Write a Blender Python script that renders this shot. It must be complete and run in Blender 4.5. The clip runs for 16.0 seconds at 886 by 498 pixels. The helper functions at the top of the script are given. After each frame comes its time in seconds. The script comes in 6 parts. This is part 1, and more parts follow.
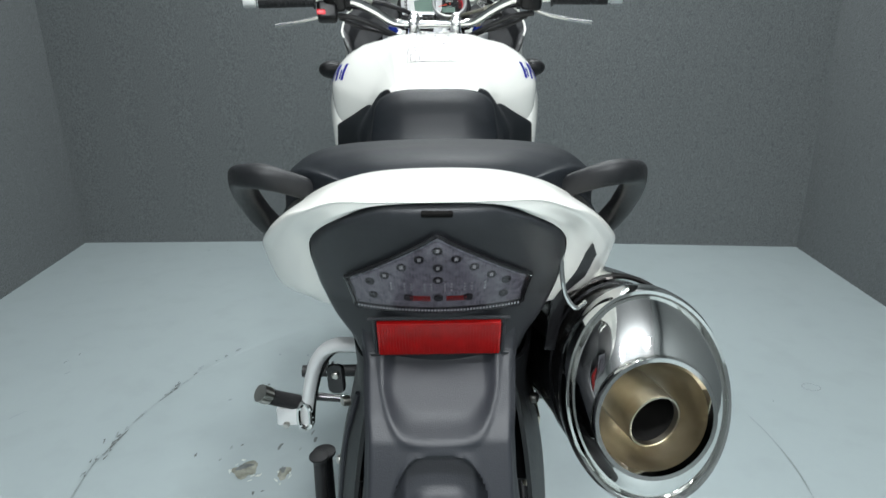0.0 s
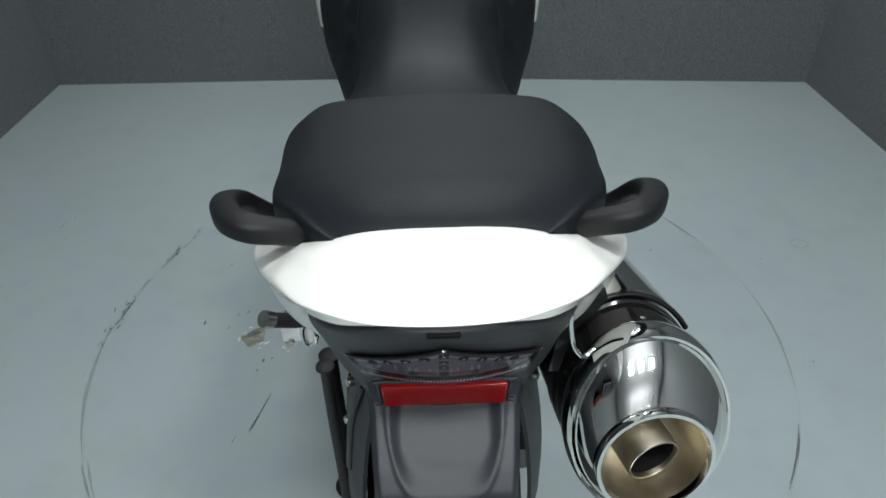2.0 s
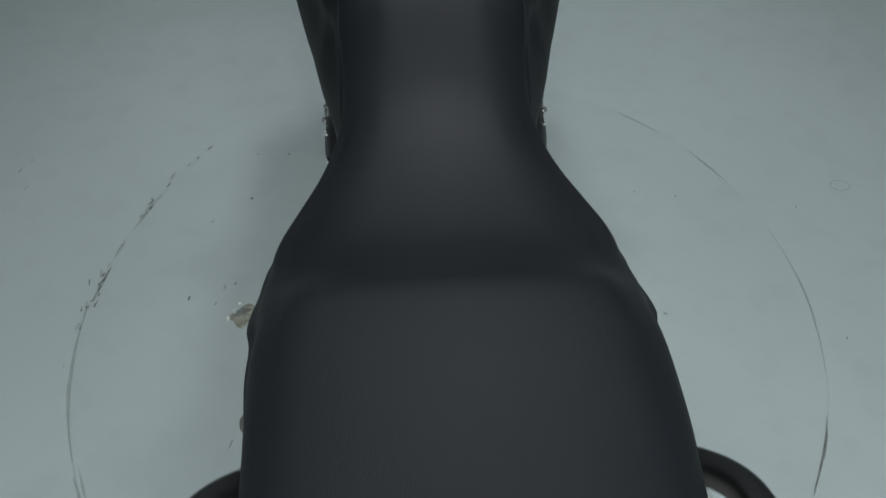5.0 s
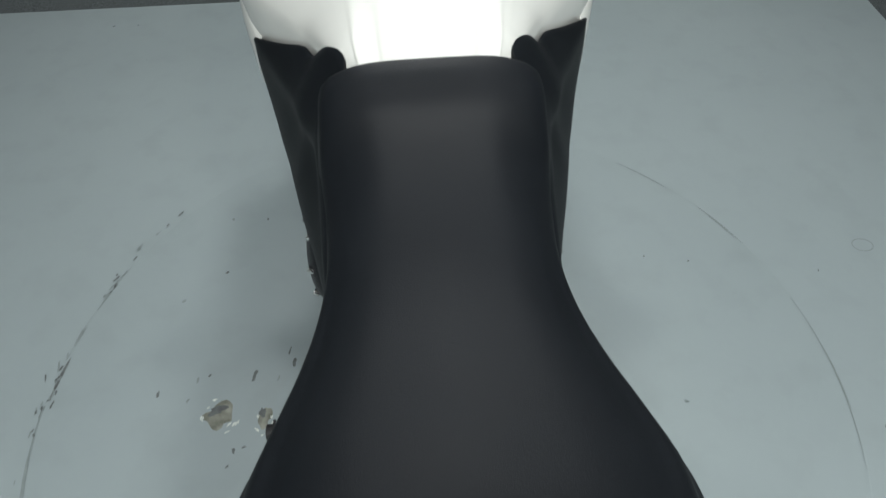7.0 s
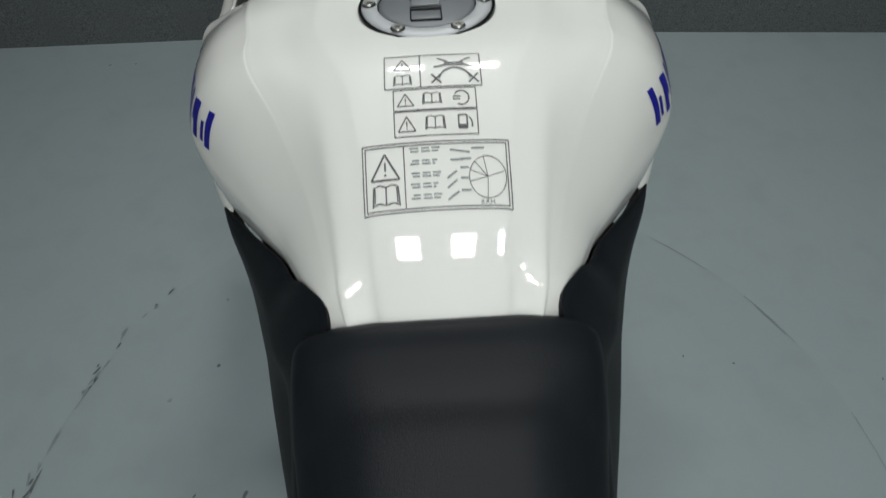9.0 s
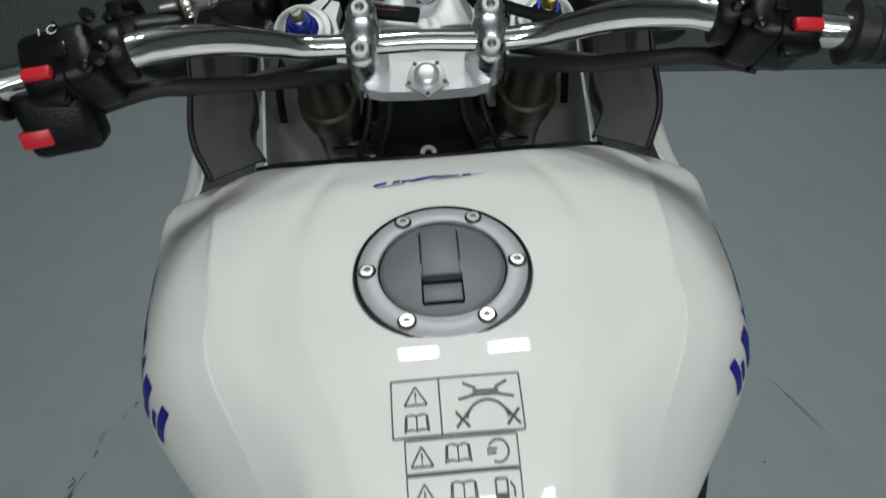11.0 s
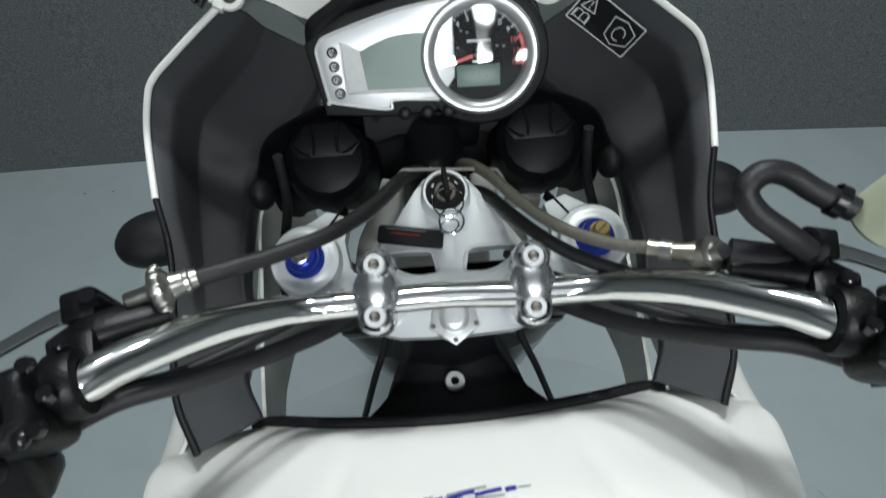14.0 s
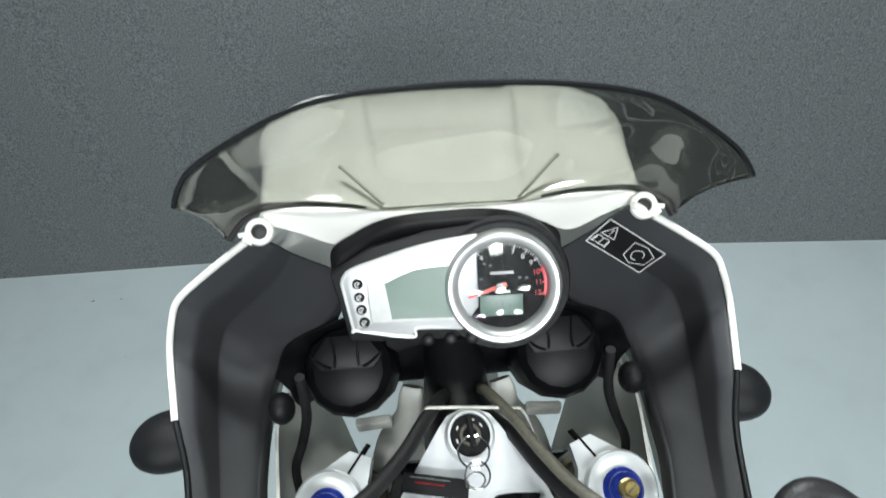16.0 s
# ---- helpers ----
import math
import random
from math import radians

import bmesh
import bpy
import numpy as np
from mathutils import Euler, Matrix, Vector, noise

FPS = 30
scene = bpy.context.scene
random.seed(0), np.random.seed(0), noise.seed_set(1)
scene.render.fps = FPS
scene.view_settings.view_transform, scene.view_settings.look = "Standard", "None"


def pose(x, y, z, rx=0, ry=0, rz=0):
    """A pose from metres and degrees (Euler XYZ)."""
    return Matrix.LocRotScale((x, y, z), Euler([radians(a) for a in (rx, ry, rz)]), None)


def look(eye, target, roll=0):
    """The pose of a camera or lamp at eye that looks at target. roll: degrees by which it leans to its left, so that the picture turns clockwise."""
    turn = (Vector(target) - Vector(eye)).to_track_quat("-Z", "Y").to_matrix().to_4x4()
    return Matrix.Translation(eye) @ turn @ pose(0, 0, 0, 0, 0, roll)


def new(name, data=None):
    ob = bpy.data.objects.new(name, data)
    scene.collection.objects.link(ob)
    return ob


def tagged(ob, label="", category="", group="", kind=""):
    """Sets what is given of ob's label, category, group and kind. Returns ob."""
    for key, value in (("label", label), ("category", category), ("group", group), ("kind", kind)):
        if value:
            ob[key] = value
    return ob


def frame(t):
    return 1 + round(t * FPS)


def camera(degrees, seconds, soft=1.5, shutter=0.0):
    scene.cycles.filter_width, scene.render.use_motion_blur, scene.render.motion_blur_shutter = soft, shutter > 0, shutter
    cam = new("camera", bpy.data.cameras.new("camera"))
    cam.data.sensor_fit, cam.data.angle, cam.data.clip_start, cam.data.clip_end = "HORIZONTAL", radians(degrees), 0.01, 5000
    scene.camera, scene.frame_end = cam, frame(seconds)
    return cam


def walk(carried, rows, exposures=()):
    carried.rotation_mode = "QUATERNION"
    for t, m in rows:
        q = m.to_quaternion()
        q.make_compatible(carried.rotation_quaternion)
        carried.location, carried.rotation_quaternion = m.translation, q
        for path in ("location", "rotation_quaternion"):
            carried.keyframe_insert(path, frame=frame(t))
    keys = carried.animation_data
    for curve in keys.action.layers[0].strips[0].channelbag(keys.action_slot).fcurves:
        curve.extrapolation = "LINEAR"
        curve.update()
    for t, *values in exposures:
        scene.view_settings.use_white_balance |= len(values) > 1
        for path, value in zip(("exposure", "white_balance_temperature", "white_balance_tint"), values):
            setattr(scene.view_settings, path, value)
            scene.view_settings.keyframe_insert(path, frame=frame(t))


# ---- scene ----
cam = camera(70.4, 16.0, 1.5, 0.55)
PATH = [
    (0, (0.0020, -0.3412, 1.0565), (0.0198, 1.5297, 0.3938), -0.6),
    (0.5, (0.0030, -0.3164, 1.0872), (0.0119, 1.5078, 0.3075), -0.9),
    (1, (0.0010, -0.2907, 1.1190), (0.0188, 1.4672, 0.1994), -0.9),
    (1.5, (0.0050, -0.2649, 1.1517), (0.0119, 1.4146, 0.0952), -1.2),
    (2, (-0.0010, -0.2401, 1.1874), (0.0238, 1.3501, 0.0010), -1.2),
    (2.5, (-0.0020, -0.2103, 1.2162), (0.0228, 1.2856, -0.0873), -1.4),
    (3, (-0.0030, -0.1607, 1.2460), (0.0208, 1.2013, -0.1964), -1.9),
    (3.5, (-0.0050, -0.1131, 1.2549), (0.0139, 1.1616, -0.2649), -1.8),
    (4, (-0.0069, -0.0506, 1.2975), (0.0069, 1.1567, -0.2768), -2.1),
    (4.5, (-0.0069, 0.0317, 1.2956), (0.0060, 1.2708, -0.2540), -2.2),
    (7, (-0.0208, 0.3293, 1.2906), (0.0466, 1.6041, -0.2282), -1.8),
    (7.5, (-0.0099, 0.4097, 1.2856), (0.0436, 1.6864, -0.2321), -2),
    (8, (-0.0050, 0.4891, 1.2936), (0.0397, 1.7558, -0.2321), -2.2),
    (8.5, (0.0000, 0.5595, 1.3015), (0.0248, 1.8263, -0.2252), -2.3),
    (9, (-0.0040, 0.6220, 1.3114), (0.0198, 1.8848, -0.2192), -2.4),
    (9.5, (0.0000, 0.6706, 1.3134), (-0.0010, 1.9741, -0.1825), -2.3),
    (10, (-0.0069, 0.7400, 1.3362), (0.0188, 2.0118, -0.1865), -2.2),
    (12.5, (-0.0069, 0.9821, 1.3630), (0.0288, 2.2251, -0.1825), -3.8),
    (13, (-0.0079, 1.0039, 1.3690), (0.0198, 2.2806, -0.1498), -4.4),
    (13.5, (-0.0050, 1.0376, 1.3838), (0.0079, 2.3173, -0.1319), -4.9),
    (14, (-0.0060, 1.0743, 1.4067), (0.0139, 2.3629, -0.1022), -4.7),
    (14.5, (-0.0060, 1.1120, 1.4305), (0.0149, 2.4185, -0.0635), -4.6),
    (15, (-0.0069, 1.1438, 1.4563), (0.0169, 2.4810, -0.0099), -4.5),
    (15.5, (-0.0050, 1.1606, 1.4761), (0.0079, 2.5604, 0.0694), -4.7),
    (16, (-0.0119, 1.1716, 1.4999), (0.0218, 2.6179, 0.1428), -4),
]
walk(cam, [(t, look(eye, target, roll)) for t, eye, target, roll in PATH], [(0, -0.14, 6400, 10), (0.7, -0.33, 6400, 10), (1.5, -0.62, 6400, 10), (2.5, -0.90, 6430, 10), (3.5, -1.17, 6500, 10), (4.5, -0.98, 6500, 10), (7, -0.68, 6560, 10), (8.5, -1.21, 6560, 10), (10, -1.54, 6520, 10), (12.5, -1.44, 6420, 10), (13.5, -1.12, 6380, 10), (14.5, -.74, 6300, 10), (15.3, -0.34, 6350, 10), (16, 0.04, 6420, 10)])

# ---- exposure, world, lamps and added fill ----
world = bpy.data.worlds.new("world")
scene.world = world
world.use_nodes = True
world.node_tree.nodes["Background"].inputs[0].default_value = (0.8, 0.9, 1.0, 1)
world.node_tree.nodes["Background"].inputs[1].default_value = 0.02
LAMPS = [(x, y) for y in (-4.5, -2.6, -0.8) for x in (-0.33, 0.27, 0.87)] + [(-0.15, 2.3), (0.40, 2.3)]
LAMP_Z = 2.96
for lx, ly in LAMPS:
    lamp = bpy.data.lights.new("ceiling_lamp", "AREA")
    lamp.shape, lamp.size, lamp.energy = "SQUARE", 0.23, 37.0 if ly < 2 else 38.0
    lamp.color = (0.962, 1.0, 1.0)
    ob = new("ceiling_lamp", lamp)
    ob.matrix_world = pose(lx, ly, LAMP_Z - 0.02)
    # Added upward fill, bounced off the unseen ceiling; no such lamp is known.
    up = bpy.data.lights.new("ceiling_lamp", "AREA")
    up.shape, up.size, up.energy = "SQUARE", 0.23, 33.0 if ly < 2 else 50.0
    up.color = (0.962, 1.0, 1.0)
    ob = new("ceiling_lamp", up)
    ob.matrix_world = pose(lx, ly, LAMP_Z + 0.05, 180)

# ---- materials ----


def material(name, color, rough=0.5, metal=0.0, spec=0.5, coat=0.0, vary=0.0, scale=30.0, bump=0.0, bump_scale=400.0, detail=6.0, second=None):
    m = bpy.data.materials.new(name)
    m.use_nodes = True
    nt = m.node_tree
    b = nt.nodes["Principled BSDF"]
    b.inputs["Base Color"].default_value = (*color, 1)
    b.inputs["Roughness"].default_value = rough
    b.inputs["Metallic"].default_value = metal
    b.inputs["Specular IOR Level"].default_value = spec
    b.inputs["Coat Weight"].default_value = coat
    b.inputs["Coat Roughness"].default_value = 0.03
    geo = nt.nodes.new("ShaderNodeNewGeometry")
    if vary or second:
        n = nt.nodes.new("ShaderNodeTexNoise")
        n.inputs["Scale"].default_value, n.inputs["Detail"].default_value = scale, detail
        nt.links.new(geo.outputs["Position"], n.inputs["Vector"])
        ramp = nt.nodes.new("ShaderNodeValToRGB")
        ramp.color_ramp.elements[0].position, ramp.color_ramp.elements[1].position = 0.3, 0.7
        lo = tuple(c * (1 - vary) for c in color) if second is None else color
        hi = tuple(min(1, c * (1 + vary)) for c in color) if second is None else second
        ramp.color_ramp.elements[0].color, ramp.color_ramp.elements[1].color = (*lo, 1), (*hi, 1)
        nt.links.new(n.outputs["Fac"], ramp.inputs[0])
        nt.links.new(ramp.outputs[0], b.inputs["Base Color"])
        mr = nt.nodes.new("ShaderNodeMapRange")
        mr.inputs[3].default_value, mr.inputs[4].default_value = max(0.0, rough * 0.85), min(1.0, rough * 1.15)
        nt.links.new(n.outputs["Fac"], mr.inputs[0])
        nt.links.new(mr.outputs[0], b.inputs["Roughness"])
    if bump:
        n2 = nt.nodes.new("ShaderNodeTexNoise")
        n2.inputs["Scale"].default_value, n2.inputs["Detail"].default_value = bump_scale, 3
        nt.links.new(geo.outputs["Position"], n2.inputs["Vector"])
        bp = nt.nodes.new("ShaderNodeBump")
        bp.inputs["Strength"].default_value, bp.inputs["Distance"].default_value = bump, 0.002
        nt.links.new(n2.outputs["Fac"], bp.inputs["Height"])
        nt.links.new(bp.outputs[0], b.inputs["Normal"])
    return m


def floor_material():
    m = material("floor_paint", (0.33, 0.38, 0.385), 0.42, bump=0.10, bump_scale=55)
    nt = m.node_tree
    b = nt.nodes["Principled BSDF"]
    geo = nt.nodes.new("ShaderNodeNewGeometry")
    big, fine = nt.nodes.new("ShaderNodeTexNoise"), nt.nodes.new("ShaderNodeTexNoise")
    big.inputs["Scale"].default_value, big.inputs["Detail"].default_value = 1.3, 4
    fine.inputs["Scale"].default_value, fine.inputs["Detail"].default_value = 9, 8
    mix = nt.nodes.new("ShaderNodeMix")
    mix.data_type = "RGBA"
    mix.inputs[6].default_value, mix.inputs[7].default_value = (0.250, 0.295, 0.303, 1), (0.292, 0.338, 0.342, 1)
    mul = nt.nodes.new("ShaderNodeMix")
    mul.data_type, mul.blend_type = "RGBA", "MULTIPLY"
    mul.inputs[0].default_value = 1.0
    ramp = nt.nodes.new("ShaderNodeValToRGB")
    ramp.color_ramp.elements[0].position, ramp.color_ramp.elements[1].position = 0.28, 0.5
    ramp.color_ramp.elements[0].color, ramp.color_ramp.elements[1].color = (0.945, 0.945, 0.94, 1), (1, 1, 1, 1)
    for n in (big, fine):
        nt.links.new(geo.outputs["Position"], n.inputs["Vector"])
    nt.links.new(big.outputs["Fac"], mix.inputs[0])
    nt.links.new(fine.outputs["Fac"], ramp.inputs[0])
    nt.links.new(mix.outputs[2], mul.inputs[6])
    nt.links.new(ramp.outputs[0], mul.inputs[7])
    nt.links.new(mul.outputs[2], b.inputs["Base Color"])
    return m


def glass_material(name, color, rough=0.02, ior=0.035):
    m = bpy.data.materials.new(name)
    m.use_nodes = True
    nt = m.node_tree
    nt.nodes.remove(nt.nodes["Principled BSDF"])
    out = nt.nodes["Material Output"]
    tr, gl, mix, lw, pw, ma = (nt.nodes.new(k) for k in ("ShaderNodeBsdfTransparent", "ShaderNodeBsdfGlossy", "ShaderNodeMixShader", "ShaderNodeLayerWeight", "ShaderNodeMath", "ShaderNodeMath"))
    tr.inputs[0].default_value = (*color, 1)
    gl.inputs["Roughness"].default_value = rough
    lw.inputs[0].default_value = 0.5
    pw.operation, ma.operation = "POWER", "MULTIPLY_ADD"
    pw.inputs[1].default_value = 4.0
    ma.inputs[1].default_value, ma.inputs[2].default_value = 0.32, ior
    nt.links.new(lw.outputs["Facing"], pw.inputs[0])
    nt.links.new(pw.outputs[0], ma.inputs[0])
    nt.links.new(ma.outputs[0], mix.inputs[0])
    nt.links.new(tr.outputs[0], mix.inputs[1])
    nt.links.new(gl.outputs[0], mix.inputs[2])
    nt.links.new(mix.outputs[0], out.inputs[0])
    return m


def emitter(name, color, strength):
    m = bpy.data.materials.new(name)
    m.use_nodes = True
    b = m.node_tree.nodes["Principled BSDF"]
    b.inputs["Emission Color"].default_value, b.inputs["Emission Strength"].default_value = (*color, 1), strength
    return m


FLOOR = floor_material()
CARPET = material("wall_carpet", (0.066, 0.074, 0.076), 0.95, spec=0.2, scale=230, bump=1.0, bump_scale=260, second=(0.163, 0.176, 0.180), detail=4)
CEILING = material("ceiling_paint", (0.16, 0.165, 0.17), 0.9, vary=0.04, scale=3)
WHITE = material("white_paint", (0.80, 0.80, 0.755), 0.35, spec=0.08, coat=0.9, vary=0.012, scale=4)
VINYL = material("seat_vinyl", (0.0072, 0.0089, 0.0112), 0.52, spec=0.19, vary=0.10, scale=9, bump=0.20, bump_scale=900)
PLASTIC = material("black_plastic", (0.0075, 0.008, 0.009), 0.45, spec=0.28, vary=0.12, scale=14, bump=0.25, bump_scale=1400)
GREY_PLASTIC = material("grey_black_plastic", (0.015, 0.0165, 0.0195), 0.46, spec=0.4, vary=0.10, scale=10, bump=0.22, bump_scale=1200)
POD_BLACK = material("satin_black_cover", (0.005, 0.005, 0.006), 0.42, spec=0.16, vary=0.1, scale=20)
GLOSS_BLACK = material("gloss_black", (0.008, 0.008, 0.009), 0.12, spec=0.5, vary=0.1, scale=20)
RUBBER = material("rubber", (0.0095, 0.0095, 0.0105), 0.52, vary=0.2, scale=40, bump=0.25, bump_scale=600)
POLISHED = material("polished_alloy", (0.72, 0.72, 0.72), 0.22, 1.0, vary=0.05, scale=40)
CHROME = material("chrome", (0.82, 0.82, 0.80), 0.05, 1.0, vary=0.02, scale=30)
CAN = material("polished_steel", (0.70, 0.70, 0.68), 0.09, 1.0, vary=0.03, scale=12)
DARK_CAN = material("dark_polished_steel", (0.075, 0.072, 0.070), 0.10, 0.9, vary=0.06, scale=12)
BRASS = material("tarnished_steel", (0.36, 0.32, 0.24), 0.34, 1.0, scale=26, detail=3, second=(0.66, 0.63, 0.55))
SILVER = material("silver_alloy", (0.66, 0.67, 0.68), 0.36, 0.75, vary=0.04, scale=20, bump=0.05, bump_scale=900)
BRIGHT = material("bright_polished_alloy", (0.80, 0.81, 0.82), 0.27, 1.0, vary=0.03, scale=40)
STEEL = material("zinc_steel", (0.55, 0.54, 0.50), 0.30, 1.0, vary=0.15, scale=60)
# Soot in the outlet bore; elsewhere black stands in for shade in slots and sockets.
SOOT_AND_SHADE = material("soot_and_gap_shade", (0.005, 0.0048, 0.0045), 0.95, spec=0.1, vary=0.3, scale=40)
BLUE = material("blue_anodised", (0.02, 0.05, 0.42), 0.25, 0.6, vary=0.08, scale=40)
INK = material("grey_ink", (0.09, 0.09, 0.095), 0.6, vary=0.1, scale=200)
BLUE_INK = material("blue_ink", (0.007, 0.008, 0.26), 0.5, vary=0.1, scale=100)
WHITE_INK = material("white_ink", (0.62, 0.63, 0.62), 0.6, vary=0.05, scale=200)
DIAL_BLACK = material("matte_dial_black", (0.010, 0.010, 0.011), 0.7, spec=0.15, vary=0.1, scale=60)
ADJUST = material("brass_adjuster", (0.62, 0.47, 0.16), 0.32, 1.0, vary=0.08, scale=80)
NEEDLE = material("orange_red_needle", (0.72, 0.06, 0.03), 0.4, vary=0.05, scale=80)
RED_PLASTIC = material("red_plastic", (0.62, 0.02, 0.03), 0.35, vary=0.08, scale=50)
REFLECTOR = material("red_reflector", (0.26, 0.003, 0.003), 0.30, spec=0.35, vary=0.2, scale=120)
LCD = material("green_lcd", (0.125, 0.19, 0.16), 0.35, vary=0.06, scale=25)
GOLD = material("brown_anodised_fork", (0.085, 0.075, 0.052), 0.34, 0.7, vary=0.15, scale=20)
TANK_PLASTIC = material("reservoir_plastic", (0.52, 0.56, 0.40), 0.5, vary=0.08, scale=25)
IVORY = material("ivory_plastic", (0.74, 0.74, 0.68), 0.45, vary=0.06, scale=10, bump=0.08, bump_scale=700)
SMOKE = glass_material("smoked_screen", (0.60, 0.604, 0.57))
CLEAR = glass_material("clear_lens", (0.94, 0.95, 0.95), 0.005, 0.035)
LAMP_RIB = material("moulded_rib", (0.30, 0.30, 0.33), 0.35, vary=0.2, scale=200)
LAMP_BOARD = material("lamp_board", (0.11, 0.11, 0.13), 0.45, second=(0.34, 0.34, 0.38), scale=260, detail=4)
CAP_GREY = material("cap_grey", (0.13, 0.14, 0.15), 0.45, vary=0.05, scale=30, bump=0.1, bump_scale=1200)
SATIN = material("satin_grey_alloy", (0.42, 0.43, 0.44), 0.5, 0.2, vary=0.04, scale=30, bump=0.05, bump_scale=1200)
FAIRING = material("textured_black_plastic", (0.026, 0.027, 0.0295), 0.52, spec=0.40, vary=0.10, scale=12, bump=0.3, bump_scale=1500)
HANGER = material("grey_moulded_plastic", (0.017, 0.0185, 0.0225), 0.48, spec=0.34, vary=0.08, scale=12, bump=0.15, bump_scale=1200)
PALE_ALLOY = material("pale_painted_alloy", (0.66, 0.67, 0.67), 0.34, 0.25, vary=0.04, scale=30, bump=0.05, bump_scale=900)
YOKE = material("bead_blasted_alloy", (0.70, 0.72, 0.74), 0.38, 0.45, vary=0.05, scale=30, bump=0.05, bump_scale=900)
PERCH = material("black_cast_alloy", (0.0045, 0.0045, 0.005), 0.36, spec=0.28, vary=0.2, scale=60, bump=0.2, bump_scale=500)
SOCKET = material("dull_socket_steel", (0.15, 0.14, 0.125), 0.45, 0.8, vary=0.2, scale=200)
LENS = glass_material("smoked_lens", (0.80, 0.78, 0.80), 0.08)
SCUFF = material("rubber_scuff", (0.09, 0.10, 0.10), 0.6, vary=0.4, scale=60)
FAINT = material("faint_scuff", (0.19, 0.222, 0.222), 0.5, vary=0.12, scale=40)
CHIP = material("bare_concrete", (0.11, 0.112, 0.09), 0.9, second=(0.27, 0.28, 0.235), scale=45, bump=0.4, bump_scale=200)
CHIPRIM = material("chipped_paint_edge", (0.55, 0.58, 0.54), 0.7, vary=0.1, scale=60)
HOSE = material("braided_hose", (0.10, 0.095, 0.075), 0.5, vary=0.25, scale=300, bump=0.3, bump_scale=1500)
GLOW = emitter("lamp_diffuser", (0.962, 1.0, 1.0), 13.0)

# ---- mesh helpers ----


def cr(P, n, closed=False):
    """Catmull-Rom samples of the control points P."""
    P = np.asarray(P, float)
    k = len(P)
    if k == 1:
        return np.repeat(P, n, 0)
    if closed:
        t = np.arange(n) * k / n
    else:
        t = np.linspace(0, k - 1, n)
    i = np.minimum(t.astype(int), k - 1 if closed else k - 2)
    f = (t - i).reshape([-1] + [1] * (P.ndim - 1))
    if closed:
        a, b, c, d = P[(i - 1) % k], P[i % k], P[(i + 1) % k], P[(i + 2) % k]
    else:
        E = np.concatenate([2 * P[:1] - P[1:2], P, 2 * P[-1:] - P[-2:-1]])
        a, b, c, d = E[i], E[i + 1], E[i + 2], E[i + 3]
    return 0.5 * (2 * b + (c - a) * f + (2 * a - 5 * b + 4 * c - d) * f * f + (3 * b - a - 3 * c + d) * f ** 3)


def grid_bm(G, wrap=False, cap=False, bm=None):
    """A bmesh from a grid of points; wrap joins the last column to the first; cap closes both end rows."""
    bm = bm or bmesh.new()
    R, C = G.shape[:2]
    vs = [[bm.verts.new(tuple(G[r, c])) for c in range(C)] for r in range(R)]
    for r in range(R - 1):
        for c in range(C if wrap else C - 1):
            d = (c + 1) % C
            bm.faces.new((vs[r][c], vs[r][d], vs[r + 1][d], vs[r + 1][c]))
    if cap:
        bm.faces.new(vs[0][::-1])
        bm.faces.new(vs[-1])
    return bm


def surf(rows, nr, nc, thick=0.0, wrap=False, cap=False):
    """A smooth skin through rows of control points, with thickness where it is given."""
    G = np.array(rows, float)
    G = cr(G, nr)
    G = np.swapaxes(cr(np.swapaxes(G, 0, 1), nc, wrap), 0, 1)
    bm = grid_bm(G, wrap, cap)
    bmesh.ops.remove_doubles(bm, verts=bm.verts, dist=1e-6)
    bmesh.ops.recalc_face_normals(bm, faces=bm.faces)
    if thick:
        bmesh.ops.solidify(bm, geom=bm.faces[:], thickness=thick)
    return bm


def both(half):
    """A full cross-section from a right-hand half that starts on the middle line."""
    return [(-x, y, z) for x, y, z in half[:0:-1]] + list(half)


def tube(P, r, sides=12, n=0, closed=False, flat=1.0, bm=None):
    """A round or flattened bar along a smooth line; r may be a list."""
    P = np.asarray(P, float)
    n = n or max(2, 6 * (len(P) - 1) + 1)
    rr = np.asarray(r, float) if np.ndim(r) else np.full(len(P), float(r))
    L = cr(P, n, closed) if len(P) > 2 else np.linspace(P[0], P[1], max(2, n))
    rad = np.interp(np.linspace(0, 1, len(L)), np.linspace(0, 1, len(rr)), rr)
    T = np.gradient(L, axis=0) if not closed else np.roll(L, -1, 0) - np.roll(L, 1, 0)
    T /= np.linalg.norm(T, axis=1)[:, None] + 1e-12
    up = np.array([0, 0, 1.0]) if abs(T[0][2]) < 0.9 else np.array([0, 1.0, 0])
    rows = []
    u = np.cross(T[0], up)
    for p, t, q in zip(L, T, rad):
        u = u - t * np.dot(u, t)
        u /= np.linalg.norm(u) + 1e-12
        v = np.cross(u, t)
        rows.append([p + q * (math.cos(a) * u + flat * math.sin(a) * v) for a in np.arange(sides) * 2 * math.pi / sides])
    G = np.array(rows)
    if closed:
        G = np.concatenate([G, G[:1]])
        bm = grid_bm(G, True, False, bm)
        bmesh.ops.remove_doubles(bm, verts=bm.verts, dist=1e-6)
    else:
        bm = grid_bm(G, True, True, bm)
    bmesh.ops.recalc_face_normals(bm, faces=bm.faces)
    return bm


